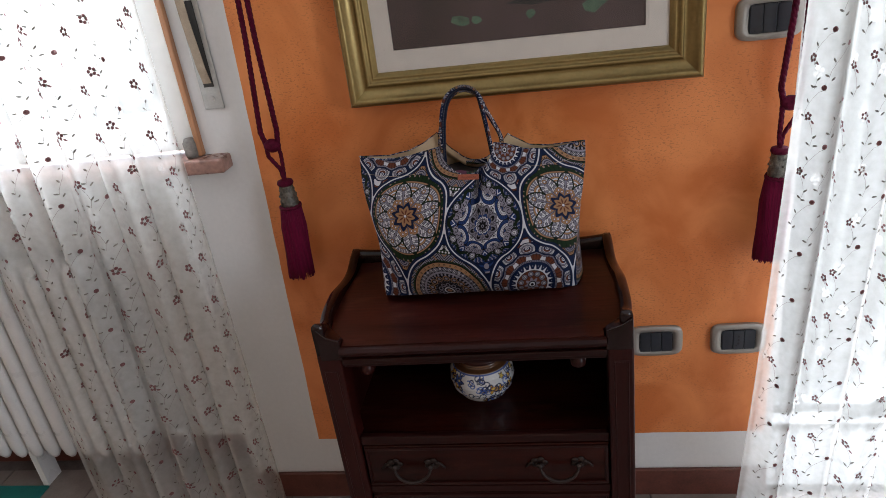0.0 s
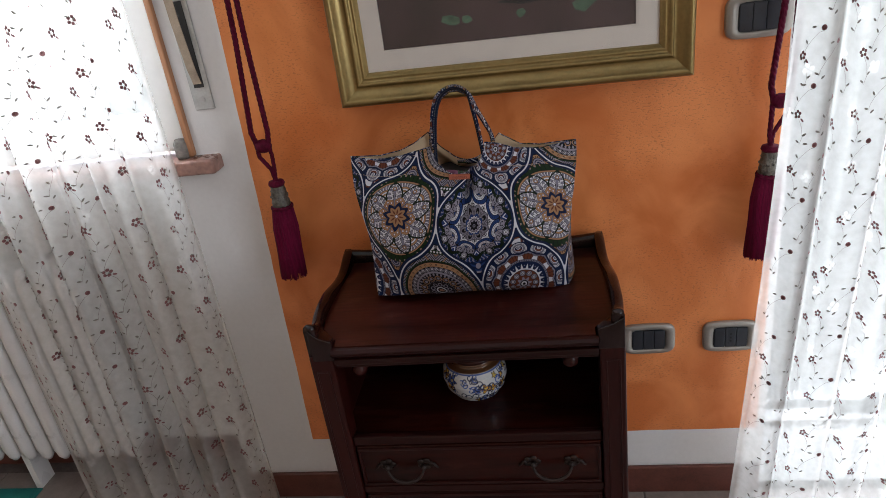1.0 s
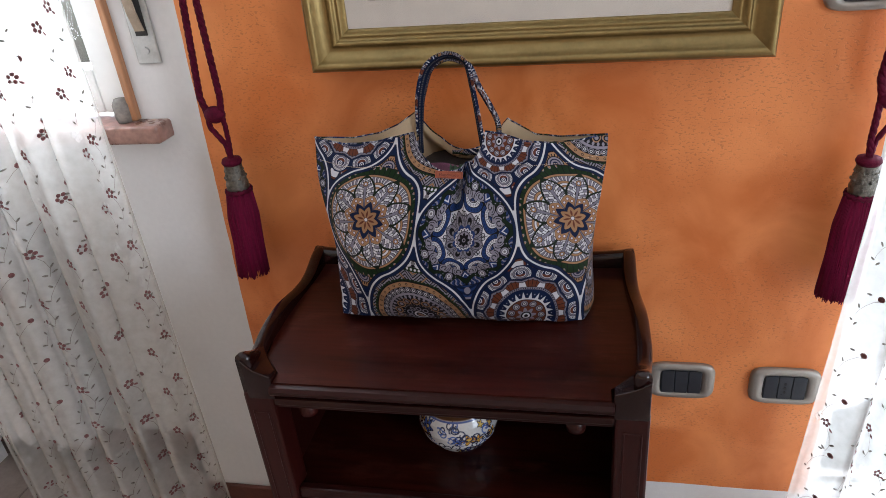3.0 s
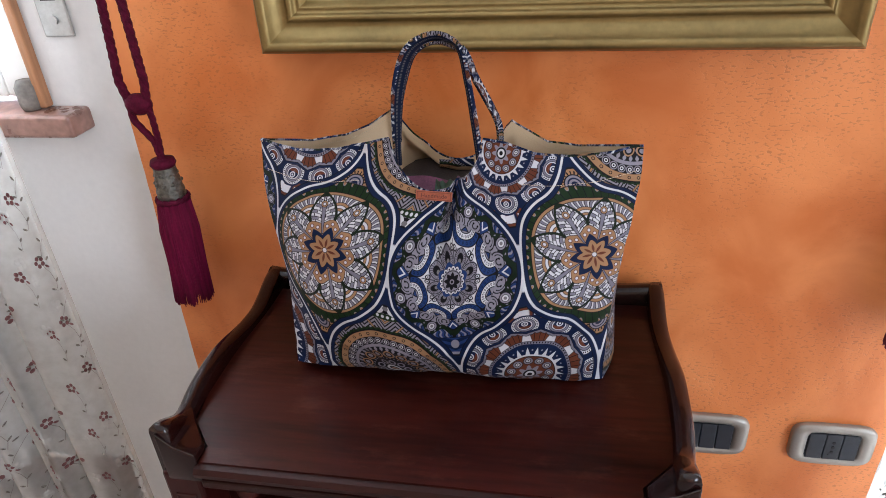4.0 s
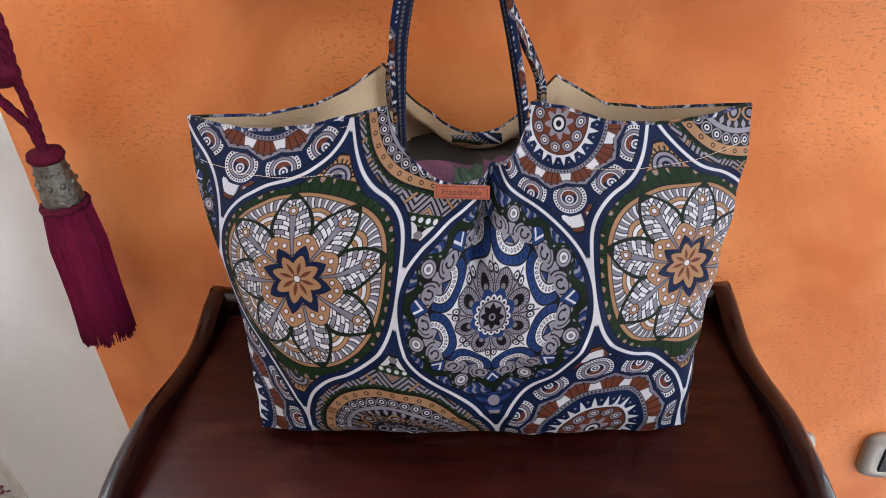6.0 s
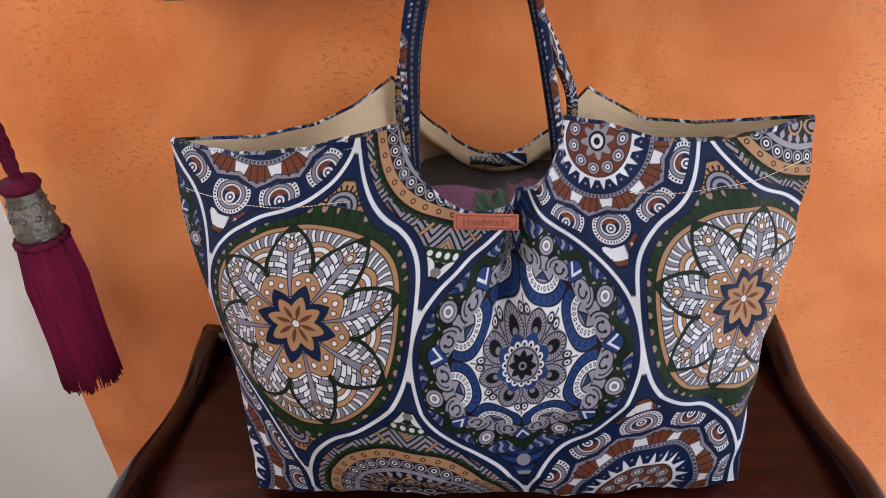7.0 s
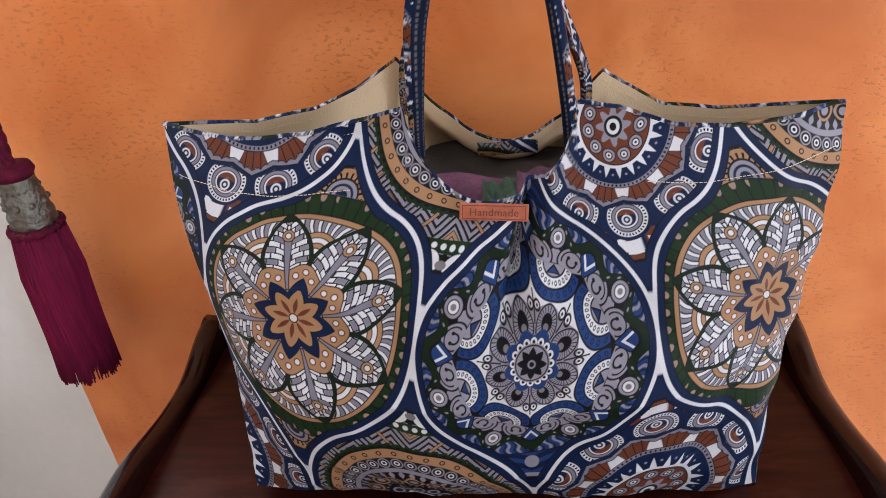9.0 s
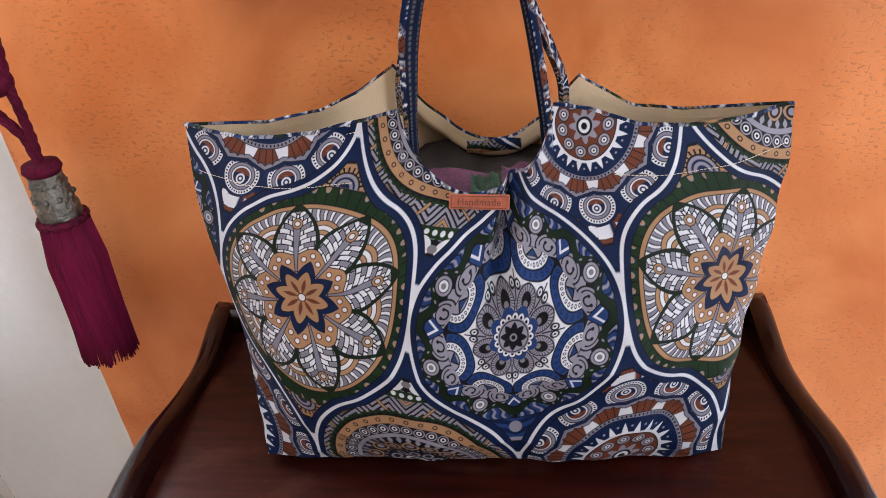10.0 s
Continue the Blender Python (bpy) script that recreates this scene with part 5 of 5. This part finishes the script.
    lay(K * lt(np.hypot(xx, yy - 0.70), 0.014), "pale")
    sw = 0.418 + 0.008 * (np.mod(a * 70 / math.tau, 1) > 0.5)
    lay(K * lt(r, sw + 0.012), "green")
    lay(K * lt(r, sw - 0.004), "black")
    lay(K * lt(r, 0.405), "tan")
    lay(K * lt(r, 0.358), "black")
    s = petal(36)
    dd = np.hypot(s * r * math.pi / 36, r - 0.382)
    lay(K * lt(dd, 0.012), "black")
    lay(K * lt(dd, 0.007), "tan")
    s = petal(36)
    dd = np.hypot(s * r * math.pi / 36, r - 0.328)
    for rad, c in ((0.027, "pale"), (0.021, "black"), (0.013, "white"), (0.007, "black")):
        lay(K * lt(dd, rad), c)
    lay(K * lt(r, 0.298), "pale")
    s = petal(36)
    lay(K * lt(r, 0.275) * lt(0.25, np.abs(s) + 0.3 * np.cos(r * 110), 0.2), "black")
    s = petal(14)
    dd = np.hypot(s * r * math.pi / 14, r - 0.205)
    lay(K * lt(dd, 0.040), "tan")
    lay(K * lt(dd, 0.030), "black")
    lay(K * lt(dd, 0.018), "pale")
    lay(K * lt(r, 0.150), "black")
    s = petal(10)
    dd = np.hypot(s * r * math.pi / 10, r - 0.105)
    lay(K * line(dd, 0.022, 0.006), "pale")
    lay(K * line(r, 0.055, 0.008), "white")
    lay(K * lt(r, 0.03), "tan")

    # D: eye roundels on navy, brown fans, white-spiked navy ring, black and white core
    D = kinds[3]
    lay(D, "navy")
    lay(D * lt(0.50, r) * lt(np.mod(a * 30 / math.tau, 1), 0.5, 0.1), "brown")
    lay(D * lt(np.abs(np.mod(a * 12 / math.tau + 0.5, 1) - 0.5), 0.11) * band(r, 0.545, 0.60), "white")
    lay(D * lt(0.60, yy + 0.15 * xx), "black")
    teeth = np.mod(x * 15, 1)
    lay(D * band(yy, 0.53, 0.585) * lt(teeth, 0.55, 0.15) * lt(xx, 0.16), "white")
    lay(D * band(yy, 0.60, 0.625) * lt(xx, 0.10), "brown")
    lay(D * lt(np.hypot(xx, yy - 0.665), 0.020), "white")
    n = 12
    f = petal(n)
    arcd = f * r * math.pi / n
    rc = np.hypot(arcd, (r - 0.446) * 1.1)
    aroc = np.arctan2(arcd, r - 0.446)
    lay(D * lt(rc, 0.108), "navy")
    lay(D * lt(rc, 0.092), "white")
    lay(D * line(rc, 0.082, 0.0055) * lt(np.mod(aroc * 5.4, 1), 0.5, 0.2), "black")
    for rad, c in ((0.072, "black"), (0.067, "lav"), (0.054, "black"), (0.050, "white"), (0.043, "navy")):
        lay(D * lt(rc, rad), c)
    lay(D * lt(rc, 0.043) * lt(r, 0.432 + 4.0 * arcd ** 2), "brown")
    lay(D * lt(rc, 0.022) * lt(r, 0.426), "white")
    iris = np.hypot(arcd, r - 0.456)
    for rad, c in ((0.023, "white"), (0.015, "navy"), (0.007, "white")):
        lay(D * lt(iris, rad), c)
    # lavender scalloped line, brown fans on white, navy ring with white spikes
    scal = 0.380 - 0.034 * (1 - np.abs(f)) ** 0.8 + 0.012
    lay(D * lt(r, scal + 0.022), "navy")
    lay(D * lt(r, scal + 0.005), "black")
    lay(D * lt(r, scal + 0.001), "lav")
    lay(D * lt(r, scal - 0.016), "black")
    lay(D * lt(r, scal - 0.020), "white")
    g = petal(n, math.tau / n / 2)
    tips = 0.372 - 0.030 * g * g - 0.012 * np.abs(np.sin(g * 7.85))
    wide = 0.50 + 3.6 * (r - 0.29)
    lay(D * lt(np.abs(g), wide + 0.04, 0.06) * lt(r, tips + 0.004), "black")
    lay(D * lt(np.abs(g), wide, 0.06) * lt(r, tips), "brown")
    fl = np.abs(np.mod(g * 2.5 + 0.5, 1) - 0.5)
    lay(D * band(r, 0.29, 0.366) * lt(np.abs(g), wide, 0.06) * lt(fl, 0.06, 0.06), "black")
    lay(D * lt(r, 0.300), "black")
    lay(D * lt(r, 0.296), "lav")
    lay(D * band(r, 0.280, 0.292) * lt(np.mod(a * 90 / math.tau, 1), 0.4, 0.2), "black")
    lay(D * lt(r, 0.276), "navy")
    s = petal(22)
    lay(D * lt(np.abs(s), 0.62 * (1 - (r - 0.190) / 0.060), 0.1) * band(r, 0.190, 0.250), "white")
    lay(D * lt(np.hypot((np.abs(s) - 1) * r * math.pi / 22, r - 0.232), 0.006), "pale")
    lay(D * lt(r, 0.198), "white")
    lay(D * lt(r, 0.184), "black")
    lay(D * lt(r, 0.178), "brown")
    s = petal(11)
    dd = np.hypot(s * r * math.pi / 11, r - 0.138)
    for rad, c in ((0.036, "black"), (0.031, "pale"), (0.020, "black"), (0.014, "white"), (0.006, "black")):
        lay(D * lt(dd, rad), c)
    lay(D * lt(r, 0.096), "brown")
    lay(D * lt(r, 0.074 + 0.018 * np.cos(8 * a)), "pale")
    lay(D * lt(r, 0.048), "black")
    lay(D * line(r, 0.026, 0.008), "white")

    # navy seam and white line along the borders of the cells, filled where two borders part
    own = cell_half(y)
    lay(np.maximum(lt(edge, 0.038), lt(own, 0.066)), "black")
    lay(np.maximum(lt(edge, 0.033), lt(own, 0.060)), "navy")
    lay(np.maximum(lt(edge, 0.0078), lt(own, 0.018)), "white")
    return col


# the bag's own measures
PLEAT_X = 0.034


# how the cloth hangs: places on the front (x, z) of points of the print (u, v), bent smoothly between
HANG = np.array([
    (-0.103, 0.930, 0, 0), (-0.145, 0.955, -0.32, 0.132), (-0.063, 0.973, 0.132, 0.32), (-0.058, 0.902, 0.32, -0.132), (-0.136, 0.878, -0.132, -0.32),
    (0.042, 0.905, 1, 0), (0.045, 0.853, 1.03, -0.388), (0.091, 1.028, 1.5, 0.866),
    (-0.018, 0.950, 0.5, 0.17), (-0.031, 0.890, 0.5, -0.17), (0.109, 0.949, 1.5, 0.17), (0.118, 0.889, 1.5, -0.17),
    (0.191, 0.913, 2, 0), (0.160, 0.965, 1.87, 0.32), (0.146, 0.898, 1.68, -0.132), (-0.057, 1.024, 0, 0.70), (0.158, 1.020, 2, 0.70),
    (0.097, 0.984, 1.5, 0.429), (-0.143, 1.004, -0.5, 0.429), (-0.001, 0.988, 0.5, 0.436),
    (-0.119, 0.806, 0, -0.70), (0.043, 0.791, 1, -0.70), (0.119, 0.851, 1.5, -0.429), (0.202, 0.796, 2, -0.70),
])


def bend_fit():
    n = len(HANG)
    d = np.hypot(HANG[:, None, 0] - HANG[None, :, 0], HANG[:, None, 1] - HANG[None, :, 1]) / 0.14
    k = np.where(d > 0, d * d * np.log(d + 1e-9), 0) + 0.004 * np.eye(n)
    a = np.column_stack([np.ones(n), HANG[:, :2] / 0.14])
    m = np.block([[k, a], [a.T, np.zeros((3, 3))]])
    return np.linalg.solve(m, np.vstack([HANG[:, 2:], np.zeros((3, 2))]))


BEND = bend_fit()


def print_at(x, z):
    """Print of the front at a place of the cloth, drawn in towards the pleat above the middle."""
    uv = BEND[-3] + x[..., None] / 0.14 * BEND[-2] + z[..., None] / 0.14 * BEND[-1]
    for (hx, hz, _, _), w in zip(HANG, BEND):
        d = np.hypot(x - hx, z - hz) / 0.14
        uv = uv + (d * d * np.log(d + 1e-9))[..., None] * w
    u, v = uv[..., 0], uv[..., 1]
    # the pleat hides a strip of cloth below the label
    u = u + 0.07 * np.tanh((x - PLEAT_X + 0.25 * (0.965 - z)) / 0.0012) * smooth01(0.925, 0.985, z) * np.exp(-((x - PLEAT_X) / 0.03) ** 2)
    u = u + 0.004 * np.sin(11 * v + 3 * u)
    v = v + 0.004 * np.sin(9 * u + 1.0)
    return mandalas(u, v)


def top_front(x):
    """Height of the front's upper edge."""
    e = np.interp(x, [-0.19, -0.14, -0.09, -0.05, -0.028, 0.072, 0.095, 0.125, 0.16, 0.20, 0.24], [1.029, 1.026, 1.031, 1.039, 1.044, 1.041, 1.037, 1.026, 1.020, 1.018, 1.016])
    c, h = 0.021, 0.0495
    k = np.clip(1 - ((x - c) / h) ** 2, 0, 1)
    return e - 0.049 * k ** 0.55


def top_back(x):
    e = np.interp(x, [-0.19, -0.14, -0.10, -0.07, -0.041, 0.088, 0.10, 0.135, 0.17, 0.24], [1.029, 1.018, 1.022, 1.034, 1.052, 1.040, 1.030, 1.008, 1.006, 1.016])
    c, h = 0.0265, 0.068
    k = np.clip(1 - np.abs((x - c) / h) ** 2.5, 0, 1)
    return e - 0.057 * k


def bag_x(s, t):
    left = -0.170 - 0.022 * smooth01(0.30, 0.85, t) - 0.002 * np.sin(math.pi * t)
    right = 0.208 + 0.031 * smooth01(0.20, 1.0, t) + 0.004 * np.sin(math.pi * t)
    return left + (right - left) * s


def bag_front(s, t):
    x = bag_x(s, t)
    zb = 0.756 + (0.7465 - 0.756) * s
    z0 = 0.972
    z = np.where(t < 0.78, zb + (z0 - zb) * t / 0.78, z0 + (top_front(x) - z0) * (t - 0.78) / 0.22)
    h = (z - zb) / (1.03 - zb)
    base = (1.176 + 0.014 * s) * (1 - h) + (1.242 + 0.020 * s) * h
    m = 1 - np.abs(2 * s - 1) ** 3.1
    prof = np.interp(h, [0, 0.06, 0.2, 0.45, 0.7, 0.9, 1.0], [0.006, 0.026, 0.054, 0.079, 0.074, 0.056, 0.046])
    y = base - prof * m
    # creases: the pleat under the label, soft sags and pulls
    fold = x - PLEAT_X + 0.25 * (0.965 - z)
    y = y + 0.019 * np.where(fold < 0, np.exp(-(fold / 0.0028) ** 2), np.exp(-(fold / 0.0085) ** 2)) * smooth01(0.905, 0.965, z)
    y = y - 0.006 * np.exp(-((x - PLEAT_X - 0.014 + 0.1 * (0.965 - z)) / 0.010) ** 2) * smooth01(0.90, 0.96, z)
    y = y + 0.0032 * np.sin(38 * x + 22 * z) * np.sin(31 * z - 17 * x + 1.0) * m
    y = y + 0.0020 * np.sin(90 * x - 55 * z + 2 * np.sin(20 * z)) * np.exp(-((z - 0.93) / 0.07) ** 2) * m
    y = y + 0.0011 * np.sin(160 * x + 70 * z + 3 * np.sin(26 * z + 9 * x)) * np.sin(40 * z + 25 * x) * m
    y = y + 0.0026 * np.sin(120 * z + 60 * x + 2 * np.sin(50 * x)) * smooth01(0.72, 0.98, s) + 0.0030 * np.sin(85 * x - 30 * z) * smooth01(0.75, 0.9, s)
    return np.stack([x, y, z], axis=-1)


def bag_back(s, t):
    x = bag_x(s, t)
    zb = 0.752 + 0 * s
    z0 = 0.972
    z = np.where(t < 0.78, zb + (z0 - zb) * t / 0.78, z0 + (top_back(x) - z0) * (t - 0.78) / 0.22)
    h = (z - zb) / (1.03 - zb)
    base = (1.318 + 0.0 * s) * (1 - h) + (1.242 + 0.020 * s) * h
    m = 1 - np.abs(2 * s - 1) ** 2.6
    prof = np.interp(h, [0, 0.3, 0.7, 1.0], [0.0, 0.016, 0.030, 0.042])
    prof = prof + 0.046 * smooth01(0.012, 0.042, top_back(x) - z) * smooth01(0.0, 0.35, h) * smooth01(0.075, 0.040, np.abs(x - 0.026))
    y = base + prof * m + 0.0030 * np.sin(45 * x + 20 * z) * m
    # the rim is drawn forward in its middle, with a soft fold to either side
    lip = smooth01(0.05, 0.0, top_back(x) - z)
    y = y - 0.012 * np.exp(-((x - 0.028) / 0.022) ** 2) * lip + 0.006 * np.exp(-((x + 0.010) / 0.010) ** 2) * smooth01(0.94, 1.0, z) + 0.007 * np.exp(-((x - 0.062) / 0.010) ** 2) * smooth01(0.94, 1.0, z)
    return np.stack([x, y, z], axis=-1)


S, T2 = np.meshgrid(np.linspace(0, 1, 1180), np.linspace(0, 1, 800))
P = bag_front(S, T2)
put("front_panel", sheet_mesh("front_panel", P, print_at(P[..., 0], P[..., 2])), "print", bag, "printed front with pleat")

S, T2 = np.meshgrid(np.linspace(0, 1, 220), np.linspace(0, 1, 140))
P = bag_back(S, T2)
put("back_panel", sheet_mesh("back_panel", P[:, ::-1], print_at(P[:, ::-1, 0] + 0.07, P[:, ::-1, 2])), "print", bag)


# side gussets and base between front and back
def gusset(s):
    t = np.linspace(0, 1, 150)
    f = bag_front(np.full(150, s), t)
    b = bag_back(np.full(150, s), t)
    k = np.linspace(0, 1, 90)[None, :, None]
    g = f[:, None, :] * (1 - k) + b[:, None, :] * k
    fold = np.sin(math.pi * k[..., 0]) * (0.016 * (1 - t[:, None]) - 0.010 * t[:, None])
    g[..., 0] += fold * (-1 if s < 0.5 else 1)
    uu = (g[..., 1] - 1.2) / 0.141 + (0.4 if s < 0.5 else 2.3)
    vv = (g[..., 2] - 0.93) / 0.141
    return g, mandalas(uu, vv)


for s in (0, 1):
    g, c = gusset(s)
    put("side_gusset", sheet_mesh("side_gusset", g if s else g[:, ::-1], c if s else c[:, ::-1]), "print", bag)
S, K = np.meshgrid(np.linspace(0, 1, 60), np.linspace(0, 1, 12))
g = bag_front(S, 0 * S) * (1 - K[..., None]) + bag_back(S, 0 * S) * K[..., None]
put("base", sheet_mesh("base", g, mandalas(g[..., 0] / 0.141, g[..., 1] / 0.141)), "print", bag)

# lining just inside, and the bound edges
for fn, d in ((bag_front, 0.004), (bag_back, -0.004)):
    S, T2 = np.meshgrid(np.linspace(0.004, 0.996, 240), np.linspace(0.02, 0.998, 90))
    g = fn(S, T2)
    g[..., 1] += d
    put("lining", sheet_mesh("lining", g), "lining", bag, "beige cotton lining")
    k = np.linspace(0.0, 1.0, 420)
    e = fn(k, np.full(420, 1.0))
    g = np.stack([e + np.array([0, d * a, 0.0014 * math.sin(math.pi * a)]) for a in np.linspace(-0.1, 1.05, 5)])
    put("top_edge", sheet_mesh("top_edge", g, print_at(g[..., 0] * 1.3, g[..., 2] * 1.2)), "print", bag)
# lines of stitching below the edges, and along the facing on the front
bm = bmesh.new()
for fn, d in ((bag_front, -0.0006), (bag_back, -0.0046)):
    ks = np.linspace(0.01, 0.99, 170)
    for k0 in ks:
        q = fn(np.array([k0, k0 + 0.0032]), np.array([1.0, 1.0]))
        a, b = Vector(q[0]) + Vector((0, d, -0.0062)), Vector(q[1]) + Vector((0, d, -0.0062))
        if (a - b).length < 0.004:
            tube([a, b], 0.00028, 4, bm=bm)
for k0 in np.concatenate([np.linspace(0.02, 0.30, 46), np.linspace(0.70, 0.98, 46)]):
    q = bag_front(np.array([k0, k0 + 0.0042]), np.array([0.885, 0.885]))
    tube([Vector(q[0]) + Vector((0, -0.0004, 0)), Vector(q[1]) + Vector((0, -0.0004, 0))], 0.00030, 4, bm=bm)
tagged(part("stitching", bm, "thread", bag), kind="stuff")

# small printed tab folded over the middle of the back rim
rim = bag_back(np.array([(0.030 - float(bag_x(0.0, 1.0))) / (float(bag_x(1.0, 1.0)) - float(bag_x(0.0, 1.0)))]), np.array([1.0]))[0]
S, K = np.meshgrid(np.linspace(-1, 1, 70), np.linspace(0, 1, 14))
g = np.stack([rim[0] + 0.021 * S, rim[1] - 0.0065 - 0.0022 * np.sin(K * 3.0), rim[2] - 0.010 * K + 0.0008 * np.sin(3 * S) + 0.0018], axis=-1)
put("rim_tab", sheet_mesh("rim_tab", g, mandalas(g[..., 0] / 0.12 + 0.4, g[..., 2] / 0.12)), "print", bag, "printed tab folded over the rim")

# purple and green cloth lying inside; the dark sheet behind stands for the hollow's shade
def cloth(name, mat, x0, x1, y0, y1, z, rise, seed):
    S, K = np.meshgrid(np.linspace(0, 1, 50), np.linspace(0, 1, 40))
    xx, yy = lerp(x0, x1, S), lerp(y0, y1, K)
    zz = z + rise * K + 0.004 * np.sin(7 * S + seed) * np.sin(5 * K + 2 * seed) + 0.0015 * np.sin(17 * S + 9 * K)
    return put(name, sheet_mesh(name, np.stack([xx, yy, zz], axis=-1)), mat, None)


inner = thing("folded_scarf", "purple and green folded scarf inside the bag, with a dark sheet as the hollow's shade", "scarf", at=(0.03, 1.23, 0.92))
for nm, mt, x0, x1, y0, y1, z, rise, sd in (("purple_fold", "purple", -0.045, 0.105, 1.203, 1.256, 0.966, 0.012, 1), ("green_fold", "greencloth", 0.014, 0.036, 1.206, 1.236, 0.973, 0.010, 2),
                                             ("purple_fold", "purple", 0.036, 0.080, 1.204, 1.250, 0.974, 0.010, 4), ("taupe_fold", "taupe", -0.05, 0.105, 1.250, 1.318, 0.966, 0.006, 3)):
    ob = cloth(nm, mt, x0, x1, y0, y1, z, rise, sd)
    ob.parent = inner
    ob.location = -Vector(inner.location)


# handles: a folded band, print at its borders, navy on the inner face
def band(name, points, widths, turns, label):
    pts = [Vector(p) for p in points]
    m = len(pts)
    fine, wid, trn = [], [], []
    for i in range((m - 1) * 48 + 1):
        k, f = min(i // 48, m - 2), (i - 48 * min(i // 48, m - 2)) / 48
        p0, p1, p2, p3 = pts[max(k - 1, 0)], pts[k], pts[k + 1], pts[min(k + 2, m - 1)]
        fine.append(0.5 * (2 * p1 + (p2 - p0) * f + (2 * p0 - 5 * p1 + 4 * p2 - p3) * f * f + (3 * p1 - p0 - 3 * p2 + p3) * f ** 3))
        wid.append(lerp(widths[k], widths[k + 1], f))
        trn.append(lerp(turns[k], turns[k + 1], f))
    rows = []
    nsec = 30
    for i, p in enumerate(fine):
        d = (fine[min(i + 1, len(fine) - 1)] - fine[max(i - 1, 0)]).normalized()
        w = Vector((0, 1, 0))
        w = (w - d * w.dot(d)).normalized()
        w = Matrix.Rotation(radians(trn[i]), 3, d) @ w
        n = d.cross(w)
        ring = []
        for j in range(nsec * 2):
            a = j / (nsec * 2) * math.tau
            c, s = math.cos(a), math.sin(a)
            ring.append(p + w * wid[i] / 2 * math.copysign(abs(c) ** 0.7, c) + n * (0.0024 * s - 0.0030 * (1 - c * c)))
        ring.append(ring[0])
        rows.append(ring)
    g = np.array(rows)
    n = len(fine)
    jj = np.arange(nsec * 2 + 1) / (nsec * 2) * math.tau
    lng = np.arange(n)[:, None] * 0.00125
    col = mandalas(lng / 0.12 + 0.37 + 0 * jj[None, :], (np.cos(jj)[None, :] * 0.009 + 0.02 * np.sign(np.sin(jj))[None, :] + 0.31) / 0.12 + 0 * lng)
    navy = (np.abs(np.cos(jj)) < 0.62)[None, :] & (np.sin(jj) < 0)[None, :]
    seam = (np.abs(np.abs(np.cos(jj)) - 0.25) < 0.09)[None, :] & navy
    col = np.where(navy[..., None], np.array(C["navy"]) * 0.55, col)
    col = np.where((seam & (np.mod(lng * 500, 2) < 1.2))[..., None], np.array(C["grey"]) * 0.5, col)
    return put(name, sheet_mesh(name, g, col), "print", bag, label)


band("handle", [(-0.023, 1.214, 1.012), (-0.022, 1.214, 1.040), (-0.018, 1.224, 1.092), (-0.005, 1.234, 1.130), (0.022, 1.240, 1.144), (0.048, 1.234, 1.134), (0.058, 1.224, 1.098), (0.066, 1.214, 1.045), (0.069, 1.214, 1.012)],
     [0.009, 0.010, 0.017, 0.020, 0.020, 0.015, 0.011, 0.010, 0.009], [-55, -50, -42, -35, -30, -25, -30, -40, -45], "navy-lined printed cloth handle")
band("handle", [(-0.038, 1.274, 1.015), (-0.036, 1.272, 1.045), (-0.021, 1.258, 1.092), (-0.004, 1.249, 1.126), (0.022, 1.247, 1.138), (0.048, 1.249, 1.126), (0.062, 1.258, 1.090), (0.081, 1.272, 1.042), (0.084, 1.274, 1.015)],
     [0.010, 0.012, 0.017, 0.019, 0.019, 0.016, 0.011, 0.009, 0.009], [40, 35, 20, 10, 5, 10, 20, 30, 35], "navy-lined printed cloth handle")

# leather label with its word
LX, LZ = 0.0225, 0.9920
sx = (LX - float(bag_x(0.0, 0.9))) / (float(bag_x(1.0, 0.9)) - float(bag_x(0.0, 0.9)))
ly = min(float(bag_front(np.array([sx + k * 0.02]), np.array([0.95]))[0, 1]) for k in (-2, -1, 0, 1, 2)) - 0.0022
tilt = Matrix.Translation((LX, ly, LZ)) @ Euler((radians(74), 0, radians(0.0))).to_matrix().to_4x4() @ Matrix.Rotation(radians(-3.0), 4, "Z")
tag = part("label_patch", boxes((-0.0195, 0.0195, -0.0050, 0.0050, -0.001, 0.001, 0.0006)), "leather", bag, "tan leather label")
tag.matrix_basis = Matrix.Translation(-bag.location) @ tilt
rim = bmesh.new()
for x0, x1, y0, y1 in ((-0.0180, 0.0180, 0.0036, 0.0040), (-0.0180, 0.0180, -0.0040, -0.0036), (-0.0180, -0.0176, -0.0040, 0.0040), (0.0176, 0.0180, -0.0040, 0.0040)):
    box(rim, x0, x1, y0, y1, 0.001, 0.0012)
rim_ob = part("pressed_line", rim, "burnt", tag)
fc = bpy.data.curves.new("lettering", "FONT")
fc.body, fc.size, fc.align_x, fc.align_y, fc.extrude = "Handmade", 0.0062, "CENTER", "CENTER", 0.0001
fc.space_character = 1.05
txt = new("lettering", fc)
fc.materials.append(MAT["burnt"])
txt.parent = tag
txt.location = (0, -0.0002, 0.0012)

# ---- floor tiles, last ----
bm = boxes((-0.1635, 0.1635, -0.1635, 0.1635, -0.004, 0.0, 0.0015, 1))
tile_me = bpy.data.meshes.new("tile")
bm.to_mesh(tile_me)
bm.free()
tile_me.materials.append(MAT["tile"])
for i in range(17):
    for j in range(13):
        x, y = ROOM[0] + 0.165 + 0.331 * i, 1.345 - 0.331 * j
        if x < ROOM[1]:
            t = new("tile", tile_me)
            t.parent, t.location = floor, (x, y, 0)
